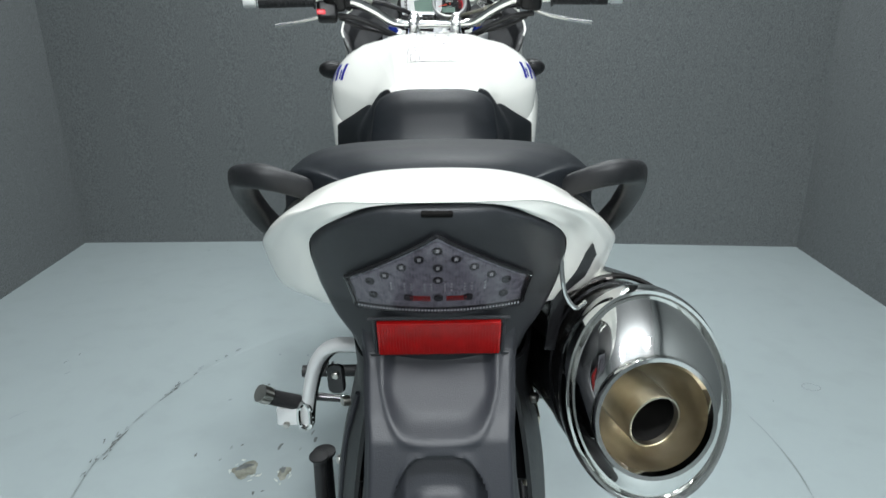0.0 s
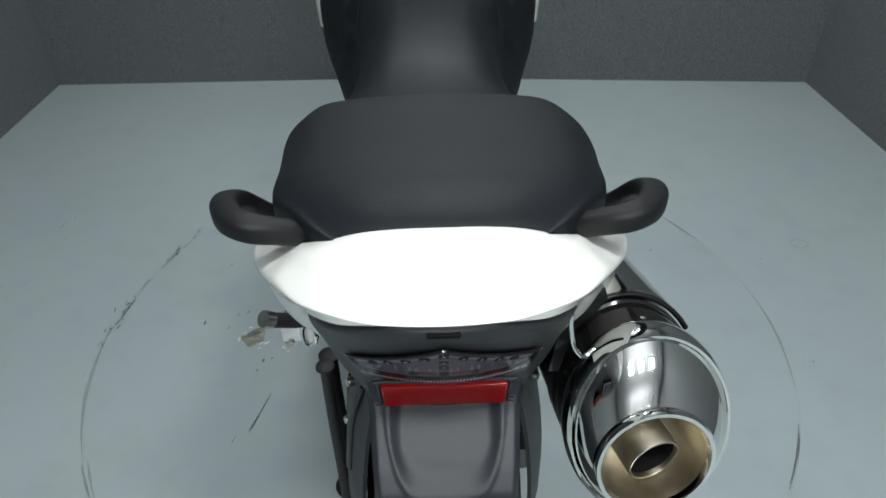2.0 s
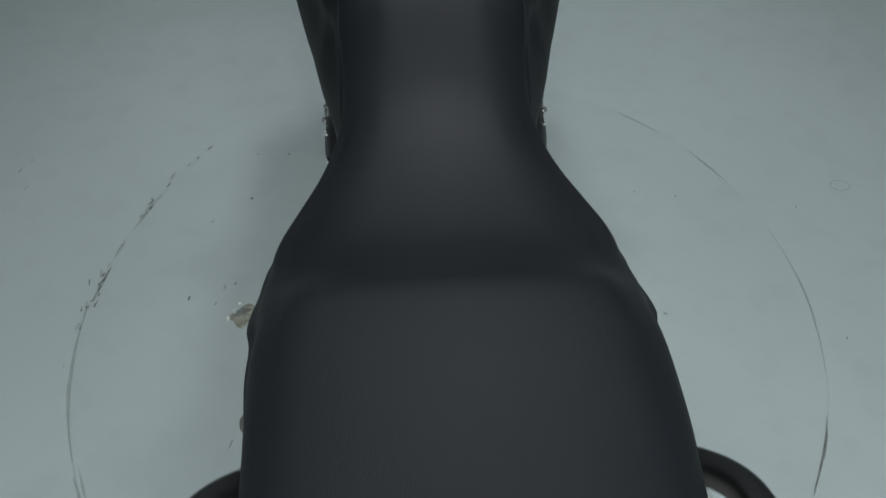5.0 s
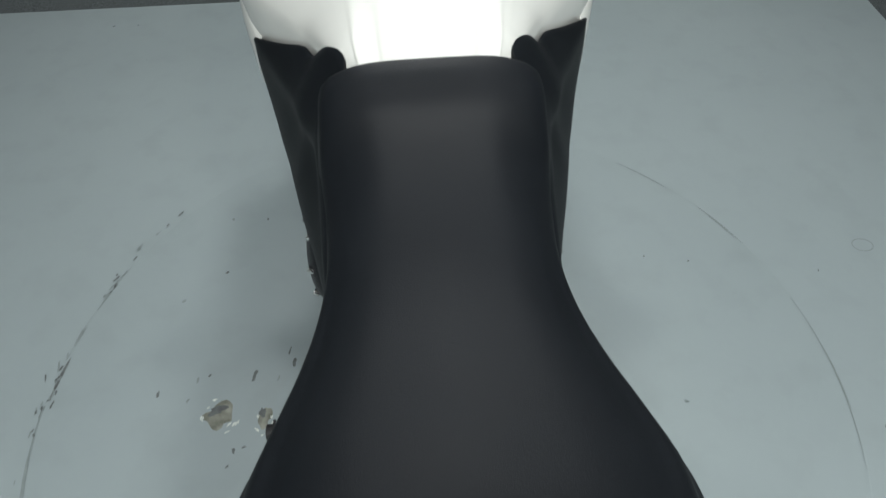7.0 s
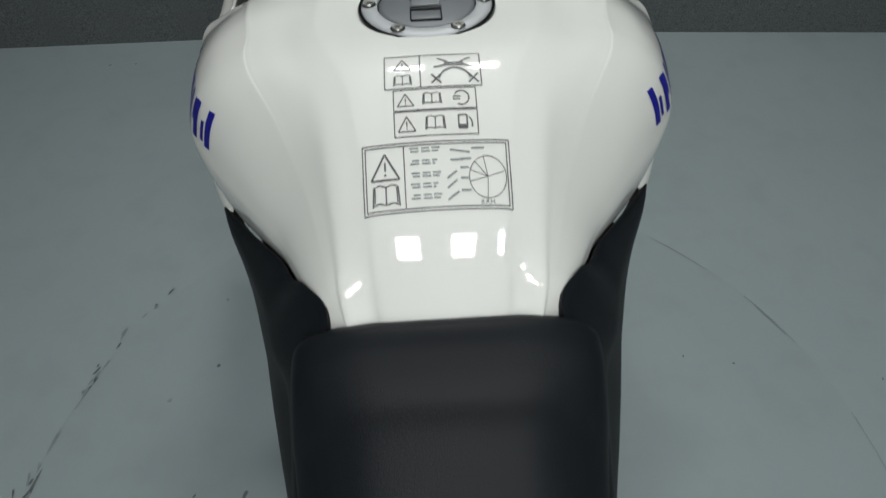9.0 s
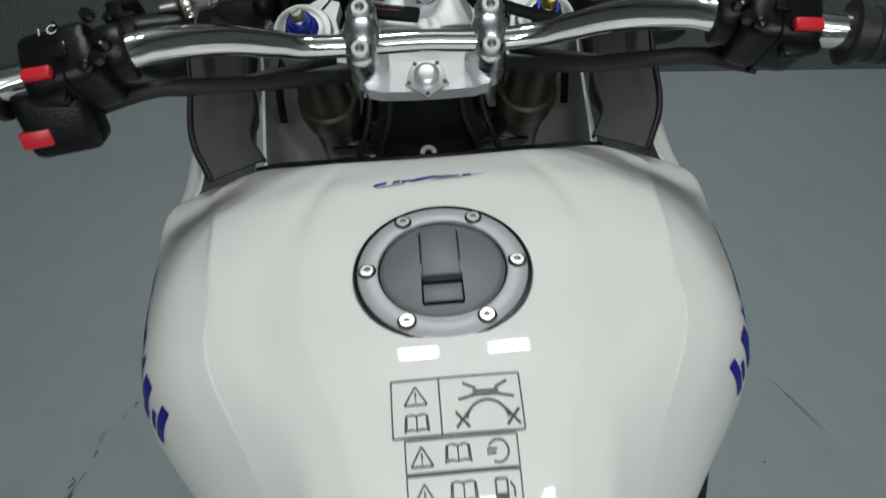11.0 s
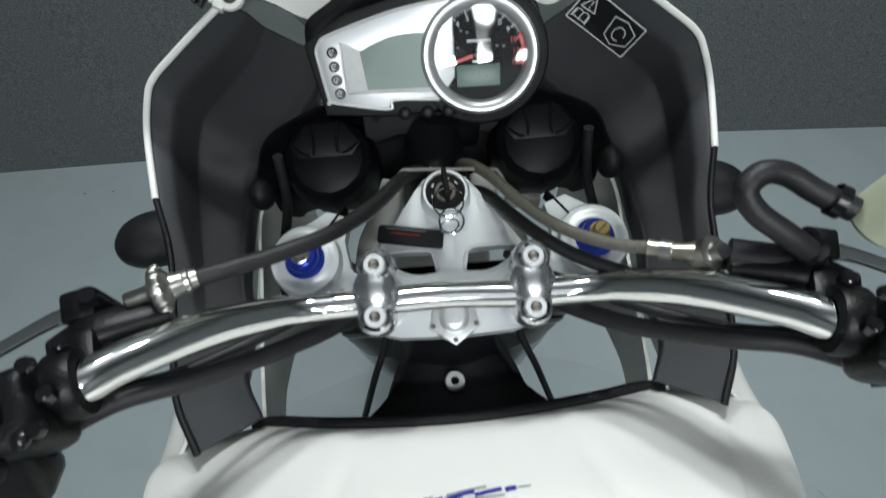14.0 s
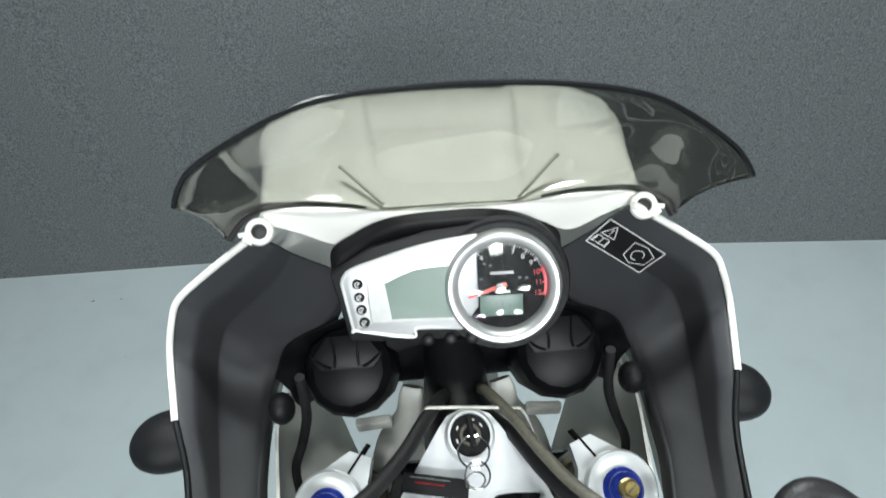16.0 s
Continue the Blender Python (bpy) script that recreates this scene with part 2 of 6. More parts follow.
def bar_skin(P, half_w, half_h, n, power=3.2, up=(0, 0, 1)):
    """A bar of rounded-square section along a smooth line; half widths and heights run along it."""
    L = cr(P, n)
    hw = np.interp(np.linspace(0, 1, n), np.linspace(0, 1, len(half_w)), half_w)
    hh = np.interp(np.linspace(0, 1, n), np.linspace(0, 1, len(half_h)), half_h)
    T = np.gradient(L, axis=0)
    T /= np.linalg.norm(T, axis=1)[:, None] + 1e-12
    rows = []
    for p, t, a, b in zip(L, T, hw, hh):
        u = np.cross(t, np.array(up, float))
        u /= np.linalg.norm(u) + 1e-12
        v = np.cross(u, t)
        row = []
        for q in np.arange(24) * 2 * math.pi / 24:
            c, d = math.cos(q), math.sin(q)
            row.append(p + a * math.copysign(abs(c) ** (2 / power), c) * u + b * math.copysign(abs(d) ** (2 / power), d) * v)
        rows.append(row)
    bm = grid_bm(np.array(rows), True, True)
    bmesh.ops.recalc_face_normals(bm, faces=bm.faces)
    return bm


def frame_at(o, z, x=(1, 0, 0)):
    """A matrix at o with its z along z and its x near x."""
    z = Vector(z).normalized()
    x = Vector(x)
    x = (x - z * x.dot(z)).normalized()
    y = z.cross(x)
    m = Matrix((x, y, z)).transposed().to_4x4()
    m.translation = Vector(o)
    return m


def lathe(profile, m=Matrix(), n=32, sx=1.0, sy=1.0, bm=None):
    """A turned shape: profile of (radius, height) about the z of m."""
    rows = [[m @ Vector((r * sx * math.cos(a), r * sy * math.sin(a), h)) for a in np.arange(n) * 2 * math.pi / n] for r, h in profile]
    G = np.array([[tuple(v) for v in row] for row in rows])
    bm = grid_bm(G, True, False, bm)
    bmesh.ops.remove_doubles(bm, verts=bm.verts, dist=1e-7)
    bmesh.ops.recalc_face_normals(bm, faces=bm.faces)
    return bm


def block(sx, sy, sz, m=Matrix(), bevel=0.002, seg=2, taper=1.0):
    """A rounded box, centred on m."""
    bm = bmesh.new()
    bmesh.ops.create_cube(bm, size=1)
    for v in bm.verts:
        k = taper if v.co.z > 0 else 1.0
        v.co = Vector((v.co.x * sx * k, v.co.y * sy * k, v.co.z * sz))
    if bevel:
        bmesh.ops.bevel(bm, geom=bm.edges[:], offset=bevel, segments=seg, profile=0.5, affect="EDGES")
    bmesh.ops.transform(bm, matrix=m, verts=bm.verts)
    return bm


def prism(outline, h, m=Matrix(), bevel=0.0, seg=2):
    """A plate with the given outline in the xy of m, from z = 0 to h."""
    bm = bmesh.new()
    lo = [bm.verts.new((x, y, 0)) for x, y in outline]
    f = bm.faces.new(lo)
    r = bmesh.ops.extrude_face_region(bm, geom=[f])
    top = [v for v in r["geom"] if isinstance(v, bmesh.types.BMVert)]
    for v in top:
        v.co.z += h
    bmesh.ops.recalc_face_normals(bm, faces=bm.faces)
    if bevel:
        bm.edges.ensure_lookup_table()
        rim = [e for e in bm.edges if all(v.co.z > h * 0.5 for v in e.verts)]
        bmesh.ops.bevel(bm, geom=rim, offset=bevel, segments=seg, profile=0.5, affect="EDGES")
    bmesh.ops.transform(bm, matrix=m, verts=bm.verts)
    return bm


def ball(rx, ry, rz, m=Matrix(), u=24, v=14, power=1.0):
    prof = [(math.cos(a) ** power if math.cos(a) > 0 else 0.0, math.sin(a)) for a in np.linspace(-math.pi / 2, math.pi / 2, v)]
    bm = lathe(prof, Matrix(), u)
    bmesh.ops.transform(bm, matrix=m @ Matrix.Diagonal((rx, ry, rz, 1)), verts=bm.verts)
    bmesh.ops.recalc_face_normals(bm, faces=bm.faces)
    return bm


def part(name, bm, mat, parent=None, label="", smooth=40):
    me = bpy.data.meshes.new(name)
    bm.to_mesh(me)
    bm.free()
    me.materials.append(mat)
    if smooth:
        me.shade_smooth()
        me.set_sharp_from_angle(angle=radians(smooth))
    ob = new(name, me)
    if parent:
        ob.parent = parent
    if label:
        tagged(ob, label)
    return ob


def thing(name, label, category, group="", at=(0, 0, 0)):
    e = new(name)
    e.empty_display_size = 0.1
    return tagged(e, label, category, group)


def arc(cx, cy, r, a0, a1, n=16):
    return [(cx + r * math.cos(radians(a)), cy + r * math.sin(radians(a))) for a in np.linspace(a0, a1, n)]


def rounded(w, h, r, n=5):
    """The outline of a rounded rectangle about the origin."""
    out = []
    for sx, sy, a in ((1, 1, 0), (-1, 1, 90), (-1, -1, 180), (1, -1, 270)):
        out += arc(sx * (w / 2 - r), sy * (h / 2 - r), r, a, a + 90, n)
    return out


def strokes(lines, width, put, lift=0.0006):
    """Thin ribbons along flat lines, laid on a surface by put(u, v) -> (place, normal)."""
    bm = bmesh.new()
    for line in lines:
        P = np.array(line, float)
        seg = np.linalg.norm(np.diff(P, axis=0), axis=1)
        k = max(2, int(seg.sum() / 0.004) + 1, len(P))
        if len(P) == 2:
            P = np.linspace(P[0], P[1], k)
        T = np.gradient(P, axis=0)
        T /= np.linalg.norm(T, axis=1)[:, None] + 1e-12
        N = np.stack([-T[:, 1], T[:, 0]], 1) * width / 2
        row = []
        for p, q in zip(P, N):
            pair = []
            for w in (p + q, p - q):
                a, nn = put(*w)
                pair.append(bm.verts.new(Vector(a) + Vector(nn) * lift))
            row.append(pair)
        for a, b in zip(row, row[1:]):
            bm.faces.new((a[0], a[1], b[1], b[0]))
    return bm


def words(text, size, m, mat, parent, name="lettering"):
    """Readable characters, as a mesh of the built-in font in the xy of m."""
    cu = bpy.data.curves.new(name, "FONT")
    cu.body, cu.size, cu.extrude, cu.align_x, cu.align_y = text, size, 0.0002, "CENTER", "CENTER"
    tmp = bpy.data.objects.new(name, cu)
    me = bpy.data.meshes.new_from_object(tmp)
    bpy.data.objects.remove(tmp)
    me.transform(m)
    me.materials.clear()
    me.materials.append(mat)
    ob = new(name, me)
    ob.parent = parent
    return ob


# ---- the booth ----
corners = [(-1.852, 2.817), (-0.1, 2.787), (1.796, 2.600), (1.40, -5.8), (-1.55, -5.8)]


def wall(name, a, b, label):
    a, b = Vector((*a, 0)), Vector((*b, 0))
    d = (b - a).normalized()
    out = Vector((-d.y, d.x, 0))
    mid = (a + b) / 2 + out * 0.05 + Vector((0, 0, 1.85))
    m = Matrix((d, out, Vector((0, 0, 1)))).transposed().to_4x4()
    m.translation = mid
    return tagged(part(name, block((b - a).length + 0.002, 0.1, 3.7, m, 0), CARPET, smooth=0), label, "wall", kind="structure")


wall("wall_north_1", corners[0], corners[1], "dark grey carpeted booth wall behind the motorcycle")
wall("wall_north_2", corners[1], corners[2], "dark grey carpeted booth wall behind the motorcycle")
wall("wall_east", corners[2], corners[3], "dark grey carpeted side wall of the booth")
wall("wall_south", corners[3], corners[4], "dark grey carpeted wall closing the booth")
wall("wall_west", corners[4], corners[0], "dark grey carpeted side wall of the booth")

floor = tagged(part("floor", block(4.4, 9.2, 0.1, pose(0, -1.4, -0.05), 0), FLOOR, smooth=0), "grey painted concrete floor with scuffs and chips", "floor", kind="structure")
tagged(part("ceiling", block(4.4, 9.2, 0.1, pose(0, -1.4, 3.75), 0), CEILING, smooth=0), "plain grey ceiling over the booth", "ceiling", kind="structure")
TC, TR = (0.006, 1.019), 0.895
turntable = tagged(part("turntable", lathe([(0.0, 0.0), (TR - 0.004, 0.0), (TR - 0.001, -0.0004), (TR, -0.002), (TR, -0.02)], pose(*TC, 0.0018), 128), FLOOR),
                   "round grey painted turntable set flush in the floor", "turntable", kind="structure")

for lx, ly in LAMPS:
    fit_ = thing("ceiling_light", "flat white square ceiling light panel, switched on", "light", "ceiling lights")
    side = 0.23
    part("frame", block(side + .08, side + .08, 0.03, pose(lx, ly, 2.985), 0.004), WHITE, fit_)
    for ox, oy in ((-.12, -.12), (.12, -.12), (-.12, .12), (.12, .12)):
        part("hanger_wire", tube([(lx + ox, ly + oy, 2.99), (lx + ox, ly + oy, 3.705)], .0025, 6, 2), POLISHED, fit_)
    part("diffuser", block(side, side, 0.006, pose(lx, ly, LAMP_Z + 0.006), 0.002), GLOW, fit_, "glowing white diffuser")

# ---- the motorcycle ----
bike = thing("motorcycle", "white sport touring motorcycle with black seat standing upright on a turntable", "motorcycle")

# seat: station, height of the middle line, half width
SEAT = [(0.0705, 0.948, 0.040, 0.012), (0.074, 0.957, 0.056, 0.018), (0.083, 0.963, 0.072, 0.024), (0.097, 0.966, 0.086, 0.030), (0.121, 0.967, 0.103, 0.040), (0.146, 0.965, 0.118, 0.055), (0.172, 0.963, 0.1265, 0.066), (0.21, 0.959, 0.1305, 0.072),
        (0.27, 0.951, 0.1375, 0.078), (0.325, 0.941, 0.1405, 0.08), (0.362, 0.931, 0.138, 0.08), (0.386, 0.915, 0.141, 0.075), (0.42, 0.892, 0.147, 0.075),
        (0.455, 0.873, 0.151, 0.08), (0.50, 0.859, 0.154, 0.08), (0.55, 0.850, 0.1435, 0.08), (0.60, 0.846, 0.128, 0.08), (0.65, 0.848, 0.115, 0.08),
        (0.70, 0.859, 0.110, 0.085), (0.75, 0.881, 0.107, 0.09), (0.79, 0.908, 0.105, 0.09), (0.81, 0.928, 0.106, 0.085), (0.832, 0.941, 0.107, 0.09), (0.846, 0.947, 0.107, 0.09), (0.858, 0.947, 0.107, 0.09), (0.871, 0.933, 0.107, 0.09), (0.884, 0.912, 0.107, 0.09)]


def seat_row(y, z, w, d):
    k = float(np.interp(y, (0.38, 0.42, 0.80, 0.84), (0.006, 0.012, 0.012, 0.003)))
    f = float(np.interp(y, (0, .2, .30, .385, .46, .54, .60, .65, .70, .9), (1.0, 1.03, 1.09, 1.20, 1.18, 1.125, 1.12, 1.11, 1.05, 1.02)))
    half = [(0, z), (w * 0.30, z - k * 0.15), (w * 0.58, z - k * 0.5), (w * 0.80, z - k * 1.3), (w * 0.93, z - k * 1.3 - d * 0.14),
            (w * (1 + (f - 1) * .35), z - d * 0.45), (w * (1 + (f - 1) * .8), z - d * 0.8), (w * f, z - d), (w * 0.6, z - d * 1.05), (0, z - d * 1.05)]
    nose = [(0, z), (.034, z - .0005), (.057, z - .0035), (.078, z - .014), (.097, z - .029), (.112, z - .048), (.117, z - .068), (.117, z - .09), (.07, z - .095), (0, z - .095)]
    t = min(1.0, max(0.0, (y - .67) / .12))
    t = t * t * (3 - 2 * t)
    square = [(0, z), (.036, z - .0003), (.062, z - .0020), (.084, z - .0075), (.100, z - .0160), (.1105, z - .030), (.116, z - .058), (.117, z - .09), (.07, z - .095), (0, z - .095)]
    g = min(1.0, max(0.0, (y - .785) / .045))
    nose = [(p * (1 - g) + q * g, u * (1 - g) + v * g) for (p, u), (q, v) in zip(nose, square)]
    half = [(p * (1 - t) + q * t, y, u * (1 - t) + v * t) for (p, u), (q, v) in zip(half, nose)]
    return [(-a, b, c) for a, b, c in half[-2:0:-1]] + half


seat = part("seat", surf([seat_row(*s) for s in SEAT], 110, 72, wrap=True, cap=True), VINYL, bike, "black vinyl two-level seat with a raised passenger pad", 60)
# edge of the seat base
part("seat_base", tube([(-0.116, 0.155, 0.900), (-0.124, 0.19, 0.890), (-0.138, 0.30, 0.868), (-0.142, 0.42, 0.82), (-0.147, 0.5, 0.785), (-0.122, 0.6, 0.77), (-0.108, 0.7, 0.78)], 0.005), PLASTIC, seat)
part("seat_base", tube([(0.116, 0.155, 0.900), (0.124, 0.19, 0.890), (0.138, 0.30, 0.868), (0.142, 0.42, 0.82), (0.147, 0.5, 0.785), (0.122, 0.6, 0.77), (0.108, 0.7, 0.78)], 0.005), PLASTIC, seat)

# tail cowl: four lines from the middle outwards and down
T_TOP = [(0, .080, .9600), (.040, .081, .9580), (.068, .086, .9500), (.086, .096, .9400), (.097, .120, .928), (.107, .154, .913), (.117, .195, .895), (.126, .24, .872), (.130, .29, .845)]
T_IN = [(x * .9, y + .05, z - .022) for x, y, z in T_TOP]
T_RIM = [(0, -.0055, .9605), (.035, -.0020, .9600), (.061, .010, .9570), (.083, .033, .9455), (.103, .064, .9330), (.123, .101, .9140), (.141, .140, .8940), (.1525, .180, .880), (.1565, .230, .866)]
T_TOP2 = [((a + d) / 2, (b_ + e) / 2, (c + f) / 2 + .0045 * (1 - d / .2)) for (a, b_, c), (d, e, f) in zip(T_TOP, T_RIM)]


def rear_face(x, z):
    """Depth of the swept-back rear face that the light and the panel share."""
    y = .0175 - .593 * (z - .906) if z > .878 else .0341 + (.878 - z) * .30
    return y + 4.0 * x * x + 8 * max(0.0, abs(x) - .05) ** 2 + 18 * max(0.0, z - .94) ** 2


# outline of the rear panel: half width and height, from the top middle down
P_EDGE = [(0, .9588), (.0347, .9560), (.0560, .9465), (.0732, .9338), (.0835, .9205), (.0868, .9070), (.0858, .8930), (.0840, .8795), (.0770, .8640)]
T_LOW = [(x, rear_face(x, z) + .002, z) for x, z in P_EDGE]
T_ROLL = [(0, -.0070, .9602), (.0350, -.0038, .9590), (.0605, .0080, .9545), (.0820, .0310, .9425), (.1005, .0600, .9270), (.1185, .0960, .9040), (.1360, .1340, .8810), (.1485, .1700, .8650), (.1530, .2200, .8520)]
T_MID = [(0, -.0076, .9597), (.0349, -.0036, .9575), (.0585, .0075, .9505), (.0780, .0300, .9390), (.0950, .0570, .9230), (.1090, .0860, .8970), (.1230, .1180, .8690), (.1310, .1420, .8520), (.1300, .1650, .8420)]
T_UND = [(0, -.0079, .9593), (.0348, -.0034, .9567), (.0572, .0075, .9483), (.0755, .0290, .9360), (.0890, .0540, .9210), (.0970, .0720, .8990), (.1030, .0900, .8760), (.1040, .1020, .8600), (.0980, .1120, .8500)]
part("tail_cowl", surf([both(r) for r in (T_IN, T_TOP, T_TOP2, T_RIM, T_ROLL, T_MID, T_UND, T_LOW)], 64, 89), WHITE, bike, "glossy white rounded tail cowl", 70)

# rear light panel
EDGE_Z = [.9588, .9583, .9560, .9465, .9338, .9205, .9070, .8930, .8795, .8590, .8440, .8300]
EDGE_W = [.0020, .0160, .0347, .0560, .0732, .0835, .0868, .0858, .0840, .0745, .0625, .0570]


def light_panel():
    rows = []
    for z in list(np.linspace(.9588, .945, 14)[:-1]) + list(np.linspace(.945, .830, 40)):
        w = float(np.interp(z, EDGE_Z[::-1], EDGE_W[::-1]))
        row = []
        for u in np.linspace(-1, 1, 61):
            x = u * w
            t = max(0.0, min(w - abs(x), .9588 - z) / .006)
            row.append((x, rear_face(x, z) - .0012 + .0042 * max(0.0, 1 - t) ** 2, z - .0004))
        w += .001
        rows.append([(-w, rear_face(w, z) + .012, z)] + row + [(w, rear_face(w, z) + .012, z)])
    bm = grid_bm(np.array(rows))
    bmesh.ops.recalc_face_normals(bm, faces=bm.faces)
    return bm


part("light_panel", light_panel(), GREY_PLASTIC, bike, "matte black plastic surround of the rear light", 60)
part("latch_slot", block(0.0180, 0.0034, 0.006, frame_at((0, rear_face(0, .9535) + .0006, 0.9535), (0, -0.9, -0.42)), 0.001), SOOT_AND_SHADE, bike)

# rear light: five-cornered smoked lens, lamp bowls behind
LN = Vector((0, -0.86, -0.51))
lm = frame_at((0, 0.0175, 0.9060), LN)
PENT = [(0, .0395), (.0585, -.0045), (.0545, -.0320), (-.0545, -.0320), (-.0585, -.0045)]


def dense(P, n=8):
    """Straight runs between the corners of a closed outline."""
    return [tuple(np.array(a) * (1 - k / n) + np.array(b_) * k / n) for a, b_ in zip(P, P[1:] + P[:1]) for k in range(n)]


def swept(bm, lift=0.0022):
    """Bends a flat piece of the light back onto the rear face."""
    for v in bm.verts:
        flat_y = .0175 - .593 * (v.co.z - .906)
        v.co.y += rear_face(v.co.x, v.co.z) - flat_y - lift
    return bm


def plate(outline, h, z0):
    """A five-cornered plate, cut fine so that it can be bent."""
    rows = []
    for k in np.linspace(0, 1, 22):
        v = outline[0][1] + (outline[2][1] - outline[0][1]) * k
        w = float(np.interp(v, (outline[2][1], outline[1][1], outline[0][1]), (outline[2][0], outline[1][0], .001)))
        rows.append([tuple(lm @ Vector((u * w, v, z0 + h))) for u in np.linspace(-1, 1, 33)])
    bm = grid_bm(np.array(rows))
    bmesh.ops.recalc_face_normals(bm, faces=bm.faces)
    bmesh.ops.solidify(bm, geom=bm.faces[:], thickness=h)
    return bm


light = part("tail_light", swept(plate([(x * .965, y * .955) for x, y in PENT], 0.0006, -0.0002)), LAMP_BOARD, bike, "smoked rear light with rows of small lamps")
part("lens", swept(plate([(x * .985, y * .975) for x, y in PENT], 0.0015, 0.0028)), LENS, light, "smoked clear lens")
for bx, by in [(0, .0265), (-.011, .0185), (.011, .0185), (-.022, .0105), (.022, .0105), (0, .0105), (-.033, .0015), (.033, .0015), (0, -.0015), (-.043, -.0060), (.043, -.0060),
               (-.042, -.020), (.042, -.020), (-.019, -.020), (.019, -.020), (0, -.020)]:
    part("lamp_bowl", swept(lathe([(0.0, 0.0004), (0.0012, 0.0006), (0.0026, 0.0016), (0.0030, 0.0016), (0.0032, 0.0)], lm @ pose(bx, by, 0.0004), 16)), GREY_PLASTIC, light)
    part("lamp_chip", swept(block(0.0020, 0.0020, 0.0008, lm @ pose(bx, by, 0.0016), 0)), WHITE_INK if by > -.015 and abs(bx) < .04 else GREY_PLASTIC, light, smooth=0)
for i in range(-27, 28):
    top = .0375 - abs(i) * .0020 * .735
    for y0, y1 in ((-.030, -.024), (-.0165, top)):
        if y1 - y0 > .004:
            part("lens_rib", swept(block(0.00035, (y1 - y0), 0.0006, lm @ pose(i * 0.0020, (y0 + y1) / 2, 0.0008), 0)), LAMP_RIB, light, smooth=0)
for i in range(-7, 8):
    for j in range(3):
        if abs(i) % 3:
            part("lens_dot", swept(block(0.0010, 0.0010, 0.0006, lm @ pose(i * 0.0042, -.0055 - j * .0030, 0.0016), 0)), SILVER, light, smooth=0)
for sx in (-0.0115, 0.0115):
    part("red_lamp", swept(block(0.013, 0.0050, 0.0012, lm @ pose(sx, -0.0210, 0.0010), 0.0003)), REFLECTOR, light)
part("lens_rim", swept(tube([lm @ Vector((x * 1.015, y * 1.015, 0.0020)) for x, y in dense(PENT)], 0.0013, 8, 160, True)), GLOSS_BLACK, light)
for i in range(-25, 26):
    part("lens_stud", swept(block(0.0011, 0.0010, 0.0010, lm @ pose(i * 0.0021, -.0296, 0.0042), 0)), SILVER, light, smooth=0)

# red reflector
rm = frame_at((0.0, 0.0400, 0.8525), (0, -0.96, -0.27))
refl = part("reflector", block(0.083, 0.0285, 0.005, rm, 0.001), REFLECTOR, bike, "rectangular red rear reflector")
for i in range(40):
    part("prism_rib", block(0.0009, 0.026, 0.0012, rm @ pose(-0.0395 + i * 0.00203, 0, 0.0026), 0), REFLECTOR, refl, smooth=0)
part("reflector_frame", tube([rm @ Vector((x, y, -0.001)) for x, y in rounded(0.0865, 0.0320, 0.002, 3)], 0.0015, 8, 60, True), GREY_PLASTIC, refl)

# plate hanger below the reflector: a web with an upper dish and a lower arch
def hanger_skin():
    rows = []
    for z in np.linspace(.872, .66, 106):
        yb = float(np.interp(z, (.66, .70, .76, .79, .80, .81, .82, .83, .838, .846, .872), (-.048, -.038, -.018, -.007, -.003, .008, .024, .040, .0475, .050, .053)))
        w = float(np.interp(z, (.66, .72, .76, .80, .83, .846, .872), (.068, .0555, .0505, .0490, .0535, .0575, .060)))
        row = []
        for u in np.linspace(-1, 1, 71):
            x = u * w
            a = abs(x)
            s1 = min(.0395 - a, z - (.7985 + .026 * (a / .0395) ** 4))
            s2 = min(.0315 - a, (.7925 - .030 * (a / .0315) ** 4) - z)
            s3 = min(.021 - a, (.766 - .012 * (a / .021) ** 4) - z)
            def ramp(v, k):
                t = min(1.0, max(0.0, v / k))
                return t * t * (3 - 2 * t)
            d = .0065 * ramp(s1, .010) + .0120 * ramp(s2, .009) - .004 * ramp(s3, .005) - .0022 * math.exp(-(s1 / .0032) ** 2) - .0020 * math.exp(-(s2 / .0030) ** 2)
            edge = .010 * ramp(a - w * .90, w * .10)
            row.append((x, yb + d + edge, z))
        rows.append([(-w - .004, yb + .055, z - .01)] + row + [(w + .004, yb + .055, z - .01)])
    bm = grid_bm(np.array(rows))
    bmesh.ops.recalc_face_normals(bm, faces=bm.faces)
    return bm


part("plate_hanger", hanger_skin(), HANGER, bike, "dark grey plastic number plate hanger with hollows", 60)

